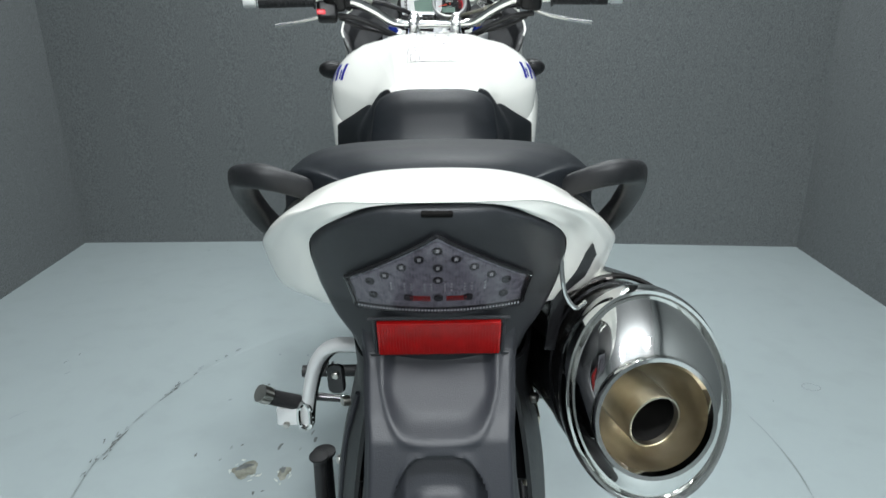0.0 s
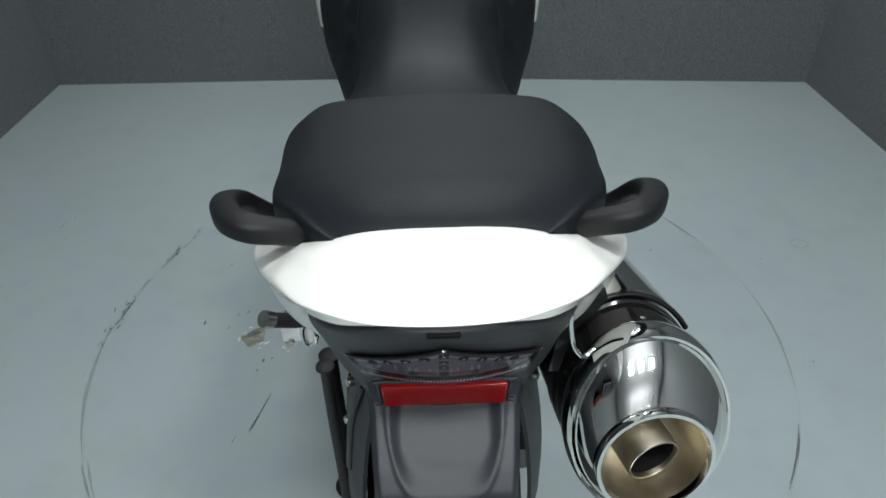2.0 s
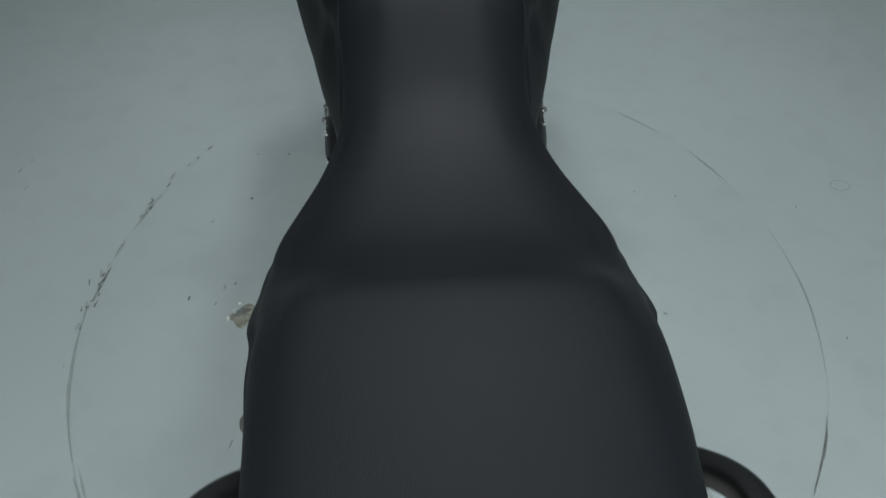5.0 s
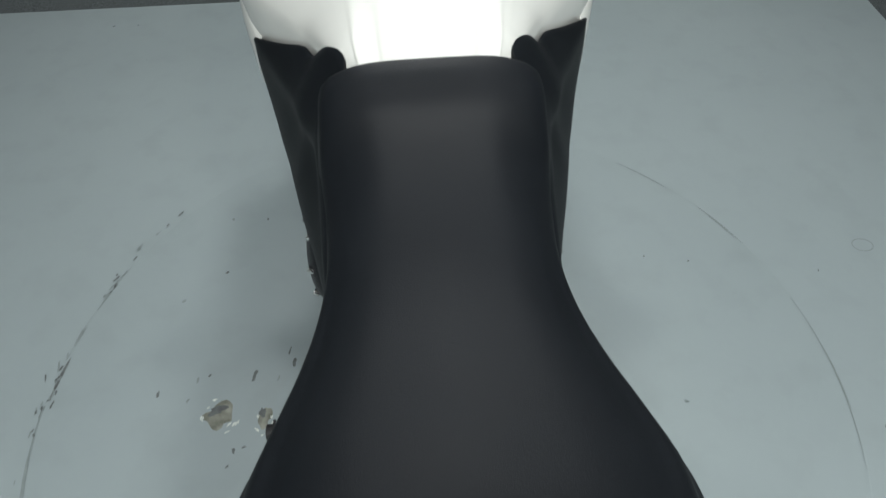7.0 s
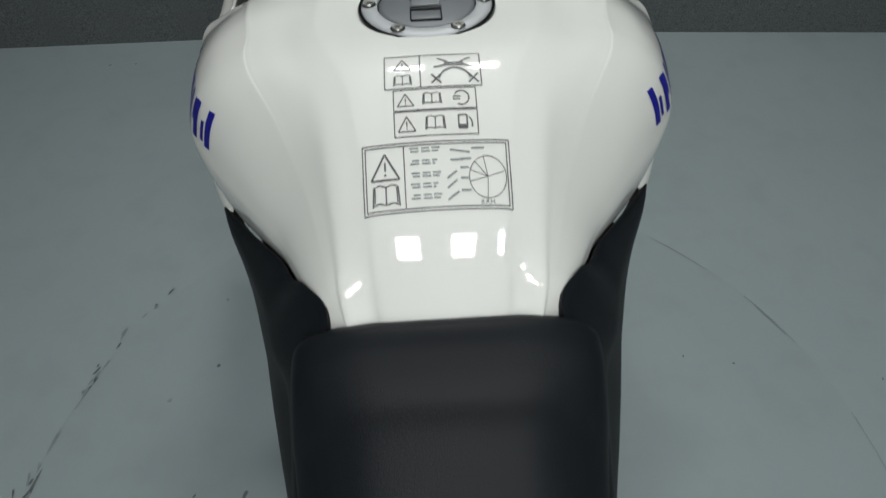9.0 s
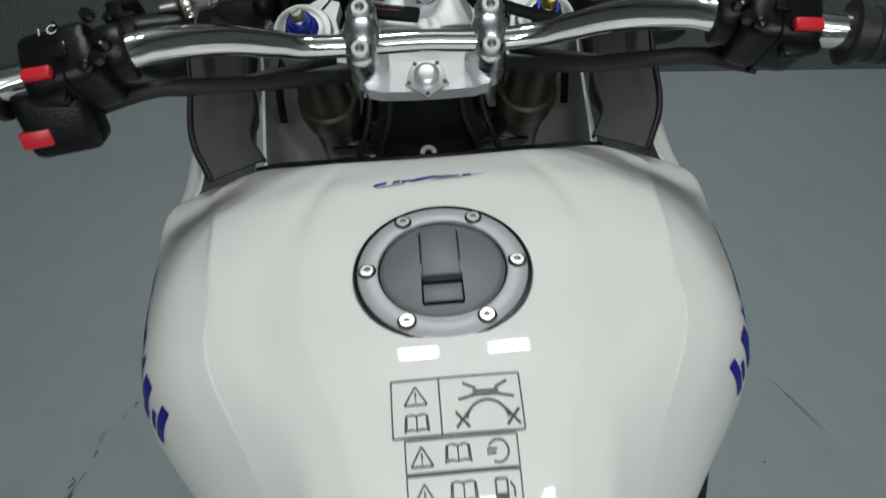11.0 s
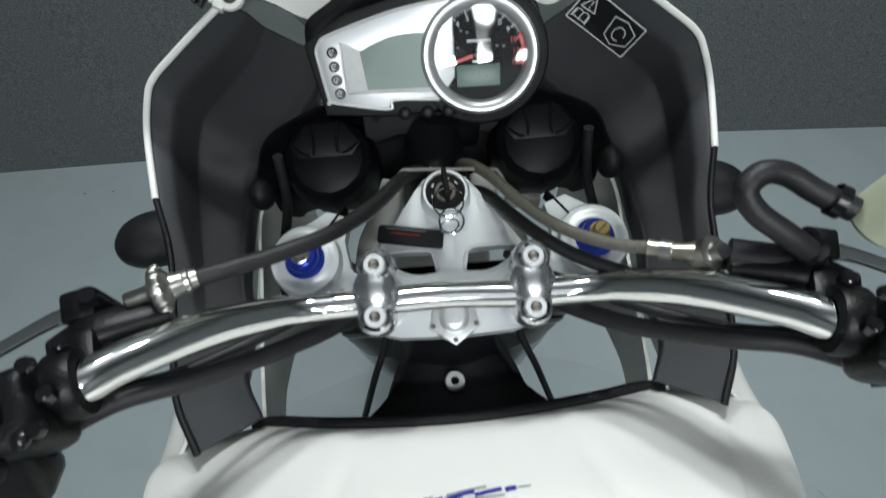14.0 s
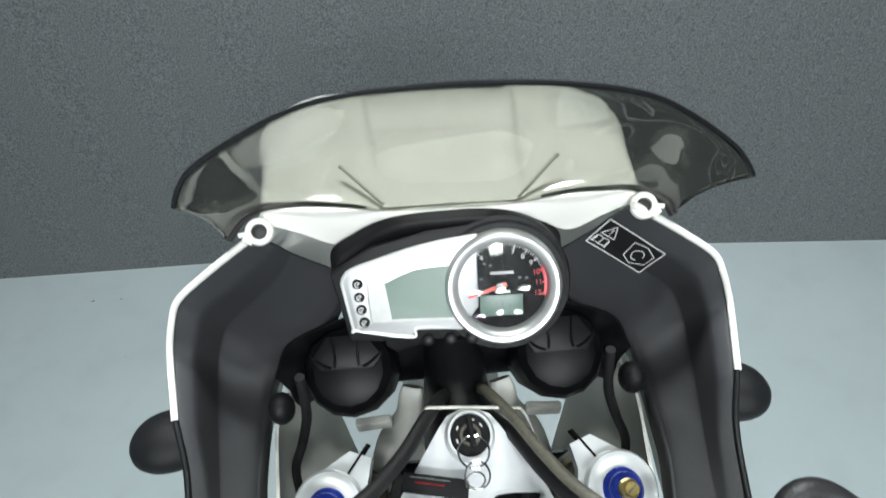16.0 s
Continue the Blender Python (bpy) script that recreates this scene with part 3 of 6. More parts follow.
# grab handles: flat-sided bars
for s in (-1, 1):
    P = [(s * .070, .124, .926), (s * .090, .1095, .937), (s * .108, .1005, .946), (s * .123, .0975, .951), (s * .138, .108, .950), (s * .150, .130, .944), (s * .159, .156, .933), (s * .166, .184, .919), (s * .169, .208, .904), (s * .168, .228, .887), (s * .159, .246, .866), (s * .141, .260, .847), (s * .118, .268, .831)]
    part("grab_handle", bar_skin(P, [.0075, .0080, .0088, .0095, .0098, .0098, .0098, .0100, .0100, .0100, .0105, .0105, .0105], [.0080, .0080, .0082, .0085, .0088, .0090, .0090, .0092, .0095, .0100, .0105, .0110, .0110], 84), PLASTIC, bike, "black plastic passenger grab handle", 60)
    part("handle_bolt", lathe([(0, .002), (.004, .002), (.005, 0), (.005, -.004)], frame_at((s * .156, .246, .850), (s * -.5, -.8, .2)), 12), STEEL, bike)
    part("handle_socket", lathe([(0, .0026), (.0022, .0026), (.0024, .002)], frame_at((s * .156, .246, .850), (s * -.5, -.8, .2)), 6), SOOT_AND_SHADE, bike)

# silencer on the right
ax = Vector((-0.06, 1.0, -0.27)).normalized()
mc = Vector((0.1500, 0.055, 0.7935))
mm = frame_at(mc, ax, (1, 0, 0))
mend = mm @ pose(0, 0, 0, 0, 0, -9)
can = part("silencer", lathe([(0.97, 0.0), (1.0, 0.012), (1.0, 0.16), (0.99, 0.33), (0.93, 0.40), (0.75, 0.44), (0.3, 0.47), (0.0, 0.47)], mend, 64, 0.0575, 0.077), DARK_CAN, bike, "dark polished oval silencer with bright end cap")
part("end_band", lathe([(1.0, 0.012), (1.015, 0.013), (1.02, 0.030), (1.015, 0.042), (1.0, 0.043)], mend, 72, 0.0580, 0.0775), DARK_CAN, can, "dark steel band")
part("end_ring", lathe([(0.965, 0.014), (1.02, 0.014), (1.05, 0.009), (1.062, 0.001), (1.05, -0.006), (1.02, -0.010), (0.99, -0.0095), (0.965, -0.006)], mend, 72, 0.0590, 0.0785), CHROME, can, "bright rolled end ring")


def lerp_cone(n=12):
    rows = []
    for i in range(n + 1):
        k = i / n
        h = -0.007 - 0.029 * k - 0.0025 * math.sin(math.pi * k)
        a, b = 0.0575 * (1 - k) + 0.0422 * k, 0.0760 * (1 - k) + 0.0422 * k
        dy, dx = 0.001 * k, -0.0085 * k
        rows.append([tuple(mend @ Vector((dx + a * math.cos(t), dy + b * math.sin(t), h))) for t in np.arange(64) * 2 * math.pi / 64])
    return np.array(rows)


bmc = grid_bm(lerp_cone(), True)
bmesh.ops.recalc_face_normals(bmc, faces=bmc.faces)
part("end_cone", bmc, CHROME, can, "mirror-polished chrome end cone")
mo = mend @ pose(-0.0085, 0.001, -0.037)
part("mouth_rim", lathe([(.0400, .003), (.0425, .001), (.0432, -.003), (.0418, -.0062), (.0390, -.0058), (.0375, -.001)], mo, 64), CHROME, can)
part("mouth_bowl", lathe([(.0388, -.003), (.0384, .006), (.0368, .016), (.0335, .026), (.0285, .033), (.0235, .036), (.018, .037)], mo, 64), BRASS, can, "tarnished brassy inner bowl")
tip = mo @ Vector((.0020, .0055, .0040))
pm = frame_at(tip, mo @ Vector((-.0050, -.0055, .0400)) - tip)
part("outlet_pipe", lathe([(.0178, .040), (.0178, .002), (.0183, 0), (.0196, 0), (.0201, .002), (.0203, .040)], pm, 48), BRASS, can, "tarnished outlet pipe")
part("outlet_bore", lathe([(.0177, .004), (.0176, .03), (.0170, .06), (0, .062)], pm, 48), SOOT_AND_SHADE, can)
for a in (-80, -20, 40, 100, 160, 220):
    p = mend @ Vector((0.0570 * math.cos(radians(a)), 0.0776 * math.sin(radians(a)), 0.020))
    n = (mend.to_3x3() @ Vector((math.cos(radians(a)) / 0.06, math.sin(radians(a)) / 0.077, 0))).normalized()
    part("rivet", ball(.003, .003, .0018, frame_at(p, n), 12, 7), STEEL, can)
# polished guard over the can's upper, outer side, with a rolled rear edge
guard = [[tuple(mend @ Vector((r * 0.0615 * math.cos(radians(a)), r * 0.082 * math.sin(radians(a)), h ))) for a in range(-150, -29, 8)] for h, r in ((0.050, 1.02), (0.060, 1.05), (0.11, 1.06), (0.20, 1.05), (0.30, 1.02))]
part("heat_guard", surf(guard, 17, 49, 0.002), CAN, can, "polished steel heat guard")
part("guard_lip", tube([p for p in guard[0]], 0.0022, 8, 70), DARK_CAN, can)
part("clamp_band", lathe([(1.0, 0), (1.03, 0.001), (1.03, 0.022), (1.0, 0.023)], mend @ pose(0, 0, 0.047), 64, 0.0578, 0.0773), GLOSS_BLACK, can)
part("hanger_wire", tube([(0.084, .062, .905), (0.0852, .060, .888), (0.0885, .058, .873), (0.0955, .057, .8645), (0.103, .060, .868)], 0.0017, 8), CHROME, can)
part("hanger_bracket", prism([(0, 0), (.026, .030), (.029, .022), (.022, .004), (.010, -.008), (.004, -.060), (-.004, -.060)], .003, frame_at((.0850, .088, .8730), (0, -1, -.1), (1, 0, 0))), GLOSS_BLACK, can, "black steel silencer bracket")
part("link_pipe", tube([(0.12, .50, .675), (0.115, .58, .64), (0.10, .70, .52), (0.09, .85, .40)], 0.026, 20), BRASS, can)

# under-seat structure, rear wheel and hugger
part("rear_inner_guard", surf([both([(0, .08, .80), (.046, .09, .80), (.060, .12, .785), (.072, .17, .74), (.086, .24, .66)]), both([(0, .20, .80), (.06, .20, .80), (.080, .22, .79), (.088, .25, .72), (.092, .29, .64)]),
                              both([(0, .36, .78), (.06, .36, .78), (.09, .36, .77), (.095, .36, .70), (.095, .36, .62)])], 12, 33, 0.004), PLASTIC, bike)


for s, k in ((-1, .84), (1, .82)):
    g = part("rear_side_guard", surf([[(s * .050, .095, .800), (s * .070, .130, .795), (s * .082, .200, .795), (s * .090, .36, .790)],
                                      [(s * .060, .100, .765), (s * .086 * k, .140, .745), (s * .096 * k, .200, .740), (s * .104 * k, .36, .735)],
                                      [(s * .072, .110, .700), (s * .104 * k, .150, .690), (s * .117 * k, .200, .670), (s * .122 * k, .36, .660)],
                                      [(s * .082, .120, .620), (s * .118 * k, .160, .600), (s * .131 * k, .210, .590), (s * .138 * k, .36, .570)],
                                      [(s * .090, .140, .520), (s * .128 * k, .180, .500), (s * .142 * k, .230, .480), (s * .148 * k, .36, .450)]], 33, 25, .004), PLASTIC, bike, "black plastic guard beside the rear wheel")
    part("guard_rib", tube([(s * .087 * k, .139, .747), (s * .105 * k, .149, .690), (s * .119 * k, .159, .600)], .0028, 8, 18), HANGER, g)
    for by, bz in ((.150, .720), (.170, .640)):
        part("bolt", lathe([(0, .003), (.004, .003), (.005, 0), (.005, -.004)], frame_at((s * (.108 if bz > .7 else .122) * k, by + .02, bz), (s, -.6, .2)), 12), STEEL, g)

# stand arm with a flanged rubber top, behind the footrest
stand = part("stand_arm", tube([(-.181, .452, .443), (-.184, .455, .30), (-.186, .46, .16), (-.19, .47, .002)], [.0095, .0100, .0100, .0110], 16, 20), RUBBER, bike, "black stand arm beside the rear wheel")
part("flange", lathe([(0, .004), (.010, .004), (.0150, .002), (.0155, -.001), (.011, -.006), (.0095, -.012)], pose(-.181, .452, .446), 24), RUBBER, stand)
part("swingarm_plate", block(.011, .06, .100, pose(.1000, .262, .615, 6, 2, 0), .004, 2), BRASS, bike, "brass-coloured plate beside the silencer")


def wheel(name, y, tyre_w, label):
    w = part(name, lathe([(0.30 - .012, -.5 * tyre_w * .8), (0.225, -.42 * tyre_w), (0.21, -.36 * tyre_w), (0.21, .36 * tyre_w), (0.225, .42 * tyre_w), (0.27, .5 * tyre_w), (0.295, .42 * tyre_w), (0.307, .25 * tyre_w), (0.3125, 0),
                          (0.307, -.25 * tyre_w), (0.295, -.42 * tyre_w), (0.27, -.5 * tyre_w), (0.225, -.42 * tyre_w)], frame_at((0, y, 0.3165), (1, 0, 0), (0, 1, 0)), 72), RUBBER, bike, label)
    part("rim", lathe([(0.212, -.36 * tyre_w), (0.218, -.37 * tyre_w), (0.205, -.30 * tyre_w), (0.195, 0), (0.205, .30 * tyre_w), (0.218, .37 * tyre_w), (0.212, .36 * tyre_w)], frame_at((0, y, 0.3165), (1, 0, 0), (0, 1, 0)), 72), GLOSS_BLACK, w)
    for k in range(5):
        a = radians(72 * k + 20)
        part("spoke", tube([(0, y + .03 * math.cos(a), .3165 + .03 * math.sin(a)), (0, y + .2 * math.cos(a), .3165 + .2 * math.sin(a))], [.022, .014], 10, 4), GLOSS_BLACK, w)
    return w


wheel("rear_wheel", 0.36, 0.18, "black rear tyre on a gloss black five-spoke rim")
wheel("front_wheel", 1.80, 0.12, "black front tyre on a gloss black five-spoke rim")
hug = [[(x, 0.36 - r * math.cos(radians(a)), 0.3165 + r * math.sin(radians(a))) for x, r in ((-.108, .30), (-.104, .33), (-.08, .345), (0, .35), (.08, .345), (.104, .33), (.108, .30))] for a in range(60, 141, 10)]
part("hugger", surf(hug, 25, 25, 0.003), PLASTIC, bike, "black rear wheel hugger")
for s in (-1, 1):
    part("swingarm", tube([(s * .125, .36, .3165), (s * .13, .55, .36), (s * .10, .80, .42)], [.028, .03, .034], 14, 14, flat=1.4), GLOSS_BLACK, bike)
# engine block seen past the sides
part("engine", block(0.27, 0.42, 0.36, pose(0, 1.03, 0.55), 0.04, 3), PLASTIC, bike, "black engine casing between the wheels")
part("airbox", surf([both([(0, .90, .93), (.06, .90, .92), (.09, .90, .88), (.10, .90, .80)]), both([(0, 1.05, .99), (.12, 1.05, .97), (.17, 1.05, .90), (.18, 1.05, .8)]), both([(0, 1.25, .96), (.10, 1.25, .95), (.14, 1.25, .90), (.14, 1.25, .8)])], 9, 21), PLASTIC, bike)

# passenger footrest hangers
for s in (-1, 1):
    hk = part("footrest_hanger", tube([(s * .075, .43, .640), (s * .118, .44, .638), (s * .148, .445, .634), (s * .170, .45, .612), (s * .183, .455, .575), (s * .192, .46, .530), (s * .196, .465, .500)], .0125, 14, 40, flat=0.8), PALE_ALLOY, bike, "silver looped passenger footrest hanger")
    part("footrest_bracket", block(.052, .02, .030, pose(s * .214, .466, .512), .003), PALE_ALLOY, hk)
    part("footrest", tube([(s * .210, .468, .530), (s * .230, .452, .546), (s * .246, .436, .562)], .0115, 12, 8), RUBBER, hk, "folded black rubber passenger footrest")
    part("footrest_cap", tube([(s * .243, .438, .560), (s * .252, .430, .570)], .0130, 12, 4), STEEL, hk)
    part("bolt", lathe([(0, .003), (.004, .003), (.005, 0), (.005, -.004)], frame_at((s * .226, .455, .500), (0, -1, -.2)), 12), STEEL, hk)
    part("hanger_plate", prism(rounded(.026, .050, .011), .005, frame_at((s * .148, .462, .574), (0, -1, -.1), (1, 0, 0)), .001), GLOSS_BLACK, hk, "black bracket plate")
    part("bolt", lathe([(0, .006), (.004, .006), (.006, .004), (.006, 0)], frame_at((s * .148, .457, .582), (0, -1, -.1)), 14), STEEL, hk)
    part("cross_rod", tube([(s * .135, .470, .533), (s * .200, .470, .540)], .006, 10, 4), GLOSS_BLACK, hk)
    part("inner_stay", tube([(s * .120, .452, .630), (s * .150, .452, .622), (s * .170, .455, .590), (s * .184, .458, .540), (s * .190, .46, .500)], .0055, 10, 30), GLOSS_BLACK, hk)
    part("hanger_ring", tube([(s * .196, .450, .540), (s * .204, .448, .530), (s * .204, .448, .505), (s * .196, .450, .497), (s * .188, .448, .505), (s * .188, .448, .530)], .004, 8, 36, True), CHROME, hk)
    rp = part("footpeg", tube([(s * .13, .73, .43), (s * .262, .73, .43)], .0115, 12, 12), RUBBER, bike, "ribbed black rubber footpeg")
    for i in range(6):
        part("peg_rib", block(.004, .026, .004, pose(s * (.205 + i * .009), .73, .442), .001), RUBBER, rp)
    hp = part("heel_plate", prism(rounded(.07, .12, .02), .004, frame_at((s * .127, .70, .50), (s, 0, 0), (0, 1, 0)), .001), GLOSS_BLACK, bike, "gloss black heel plate")
    for by, bz in ((.68, .545), (.72, .545), (.70, .46)):
        part("bolt", lathe([(0, .005), (.005, .005), (.006, .003), (.006, 0)], frame_at((s * .131, by, bz), (s, 0, 0)), 14), CHROME, hp)
part("gear_lever", tube([(-.13, .80, .42), (-.15, .86, .41), (-.16, .93, .40), (-.185, .94, .40)], .006, 10), SILVER, bike)
part("brake_pedal", tube([(.13, .78, .42), (.15, .86, .41), (.16, .94, .40), (.185, .95, .40)], .006, 10), SILVER, bike)

# tank: station, middle height, plateau half width, shoulder (x, z), lower edge (x, z)
TANK = [(.833, .9050, .028, .056, .885, .060, .875), (.844, .9200, .036, .066, .900, .066, .885), (.860, .9395, .048, .076, .917, .082, .898), (.88, .9590, .052, .092, .932, .091, .896), (.90, .9765, .053, .101, .930, .099, .894), (.925, .9962, .055, .113, .928, .110, .892), (.955, 1.0145, .058, .129, .926, .125, .888),
        (.98, 1.028, .062, .148, .926, .142, .880), (1.01, 1.038, .068, .171, .927, .163, .868), (1.035, 1.0415, .078, .191, .929, .180, .858), (1.06, 1.0405, .089, .209, .931, .196, .848), (1.085, 1.0375, .097, .222, .933, .210, .842), (1.112, 1.0345, .101, .228, .935, .219, .842),
        (1.15, 1.033, .100, .234, .937, .226, .848), (1.20, 1.025, .090, .239, .938, .232, .854), (1.235, 1.014, .080, .244, .938, .236, .858), (1.262, 1.003, .073, .245, .938, .236, .862), (1.276, .994, .069, .238, .938, .230, .866), (1.287, .981, .066, .222, .938, .216, .868)]


def tank_row(y, zc, xp, xs, zs, xe, ze):
    xa = xp + .018
    drop = min(.014, (zc - zs) * .28) * float(np.interp(y, (.89, .91, 1.00, 1.10, 1.19, 1.26), (.6, 1, .95, .78, .48, .06)))
    flat = float(np.interp(y, (1.13, 1.24), (0, 1)))
    uc = float(np.interp(y, (.84, 1.06, 1.12, 1.20, 1.26, 1.29), (.45, .36, .30, .47, .68, .84)))
    xc = xa + (xs - xa) * uc
    lift = float(np.interp(y, (1.05, 1.13, 1.2, 1.3), (0, .0018, .0036, .004)))

    rear = float(np.interp(y, (.98, 1.07), (1, 0)))
    U = (0, .2, .4, .6, .8, .92, 1)

    def fall(x):
        u = (x - xa) / (xs - xa)
        side = rear * float(np.interp(u, U, (0, .15, .31, .49, .69, .85, 1))) + (1 - rear) * float(np.interp(u, U, (0, .05, .14, .28, .50, .73, 1)))
        front = float(np.interp(u, (0, .2, .4, .65, .8, .92, 1), (0, .08, .20, .40, .57, .75, 1)))
        return zc - drop - (zc - drop - zs) * ((1 - flat) * side + flat * front)

    half = [(0, y, zc), (xp * .5, y, zc - .0008), (xp * .85, y, zc - .0025), (xp, y, zc - .0055), (xa, y, zc - drop)]
    half += [(x, y, fall(x) + k * lift) for x, k in ((xa + (xc - xa) * .5, .25), (xc - (xs - xa) * .05, .8), (xc, 1.0), (xc + (xs - xa) * .05, .4), (xc + (xs - xc) * .45, .0), (xc + (xs - xc) * .75, 0), (xc + (xs - xc) * .93, 0))]
    k = min(1.0, max(0.0, (y - 1.19) / .07))
    k = k * k * (3 - 2 * k)
    half = [(x, b, z * (1 - k) + (zc - (zc - zs) * (x / xs) ** 2.4) * k) for x, b, z in half]
    half += [(xs, y, zs - .004), (xs * .65 + xe * .35 + .002, y, zs * .6 + ze * .4), (xe, y, ze), (xe - .02, y, ze - .02)]
    return both(half)


bm_tank = surf([tank_row(*t) for t in TANK], 100, 141)


def front_bow(x, y):
    """The front edge bows back in the middle."""
    k = min(1, max(0, (y - 1.19) / .08))
    return (min(.95 * x * x, .021) - .012) * k * k * (3 - 2 * k)


for v in bm_tank.verts:
    v.co.y += front_bow(v.co.x, v.co.y)
from mathutils.bvhtree import BVHTree
TREE = BVHTree.FromBMesh(bm_tank)
tank = part("tank", bm_tank, WHITE, bike, "glossy white fuel tank with warning stickers", 50)


def on_tank(u, v):
    """The tank's skin straight below (u, v)."""
    p, n, _, _ = TREE.ray_cast(Vector((u, v, 1.5)), Vector((0, 0, -1)))
    return (p, n if n.z > 0 else -n) if p else (Vector((u, v, 0.9)), Vector((0, 0, 1)))


part("tank_lip", tube([on_tank(x, 1.2850 + front_bow(x, 1.29))[0] + Vector((0, .0055, -.0055)) for x in np.linspace(-.158, .158, 15)], .0062, 10, 60), PLASTIC, tank, "black rubber edge strip")

# side panels outside the tank
for s in (-1, 1):
    rows = [[(s * .200, 1.070, .868), (s * .205, 1.066, .858), (s * .208, 1.060, .838), (s * .205, 1.05, .78)],
            [(s * .216, 1.11, .903), (s * .226, 1.11, .888), (s * .231, 1.11, .85), (s * .226, 1.10, .78)],
            [(s * .232, 1.20, .925), (s * .244, 1.20, .908), (s * .249, 1.20, .865), (s * .240, 1.19, .75)],
            [(s * .238, 1.268, .934), (s * .251, 1.278, .914), (s * .257, 1.29, .87), (s * .248, 1.30, .74)],
            [(s * .214, 1.305, .955), (s * .238, 1.330, .935), (s * .256, 1.37, .88), (s * .250, 1.40, .74)],
            [(s * .226, 1.43, 1.004), (s * .234, 1.44, .975), (s * .243, 1.46, .91), (s * .238, 1.49, .76)],
            [(s * .240, 1.480, 1.032), (s * .243, 1.505, 1.00), (s * .243, 1.55, .93), (s * .230, 1.60, .80)],
            [(s * .247, 1.532, 1.055), (s * .244, 1.575, 1.01), (s * .230, 1.63, .95), (s * .205, 1.70, .84)],
            [(s * .230, 1.556, 1.100), (s * .222, 1.620, 1.05), (s * .200, 1.70, .97), (s * .175, 1.77, .86)],
            [(s * .152, 1.562, 1.158), (s * .150, 1.65, 1.12), (s * .140, 1.78, 1.02), (s * .120, 1.85, .90)]]
    part("side_fairing", surf(rows, 55, 21, 0.003), WHITE, bike, "glossy white side fairing")
    part("fairing_seam", tube([(s * .214, 1.09, .897), (s * .228, 1.15, .917), (s * .236, 1.22, .928), (s * .226, 1.285, .941)], .0014, 6, 20), GLOSS_BLACK, bike)
    # knee panel between the seat nose and the tank; its upper edge lies on the tank's skin
    k = []
    for ex, ey, ez, ox, oz, low in ((.082, .640, .790, .112, .765, .66), (.082, .720, .830, .119, .800, .68), (.078, .790, .890, .121, .835, .70), (.089, .848, .918, .126, .852, .70), (.0835, .876, .943, .132, .858, .70), (.0985, .905, .936, .146, .860, .71), (.115, .936, .911, .155, .859, .71), (.128, .960, .909, .164, .857, .71), (.158, 1.003, .888, .184, .852, .72), (.190, 1.050, .865, .206, .846, .735), (.209, 1.078, .851, .216, .840, .75), (.2195, 1.096, .843, .2205, .838, .77)):
        e = Vector((s * ex, ey, ez))
        if ey > .87:
            q, n, _, _ = TREE.find_nearest(e)
            n = n if n.x * s > 0 else -n
            e = q + n * .0035
        lx = float(np.interp(ey, (.64, .72, .79, .843, .909, .96, 1.003, 1.05, 1.096), (.115, .126, .142, .156, .173, .185, .197, .209, .219)))
        o = Vector((s * max(ox, abs(e.x) + .001), ey - .004, min(oz, e.z - .003)))
        k.append([tuple(e * .8 + o * .2 - Vector((s * .010, 0, .014))), tuple(e), tuple(e * .45 + o * .55 + Vector((s * .001, 0, .005))), tuple(o), tuple(o + Vector((s * .001, 0, -.04))), (s * lx, ey, .742), (s * (lx - .006), ey, low)])
    part("knee_panel", surf(k, 60, 33, 0.0025), VINYL, bike, "matte black knee panel beside the tank")

# engine side covers seen past the knee panels
for s in (-1, 1):
    cov = part("engine_cover", ball(.036, .10, .08, pose(s * .172, 1.02, .50), 32, 18), GREY_PLASTIC, bike, "dark grey engine side cover")
    for a in (20, 60, 110, 150, 205, 250):
        part("bolt", lathe([(0, .004), (.005, .004), (.006, .002), (.006, -.006)], frame_at((s * .196, 1.02 + .085 * math.cos(radians(a)), .50 + .060 * math.sin(radians(a))), (s, 0, .8)), 14), CHROME, cov)
    part("link_rod", tube([(s * .196, 1.03, .555), (s * .203, 1.06, .548), (s * .206, 1.13, .535)], .004, 8, 20), CHROME, cov)
    for by in (1.035, 1.075, 1.125):
        part("rod_joint", ball(.007, .008, .007, pose(s * .203, by, .548), 14, 9), CHROME if by < 1.1 else GLOSS_BLACK, cov)

# ---- cockpit: inner fairing ----
OUT = [(.152, 1.557, 1.168), (.174, 1.558, 1.151), (.205, 1.557, 1.127), (.231, 1.553, 1.106), (.2405, 1.545, 1.090), (.2490, 1.528, 1.060), (.2410, 1.477, 1.038), (.231, 1.438, 1.013), (.221, 1.38, 1.001), (.209, 1.315, .991), (.189, 1.273, .978)]
INN = [(.092, 1.560, 1.118), (.100, 1.550, 1.090), (.130, 1.543, 1.062), (.160, 1.540, 1.038), (.1735, 1.532, 1.018), (.1815, 1.514, 1.003), (.1835, 1.468, .990), (.180, 1.425, .984), (.168, 1.375, .981), (.166, 1.33, .979), (.149, 1.294, .978)]
STEP = (.4, .6, .85, 1, 1, 1, .8, .35, .1, 0, 0)
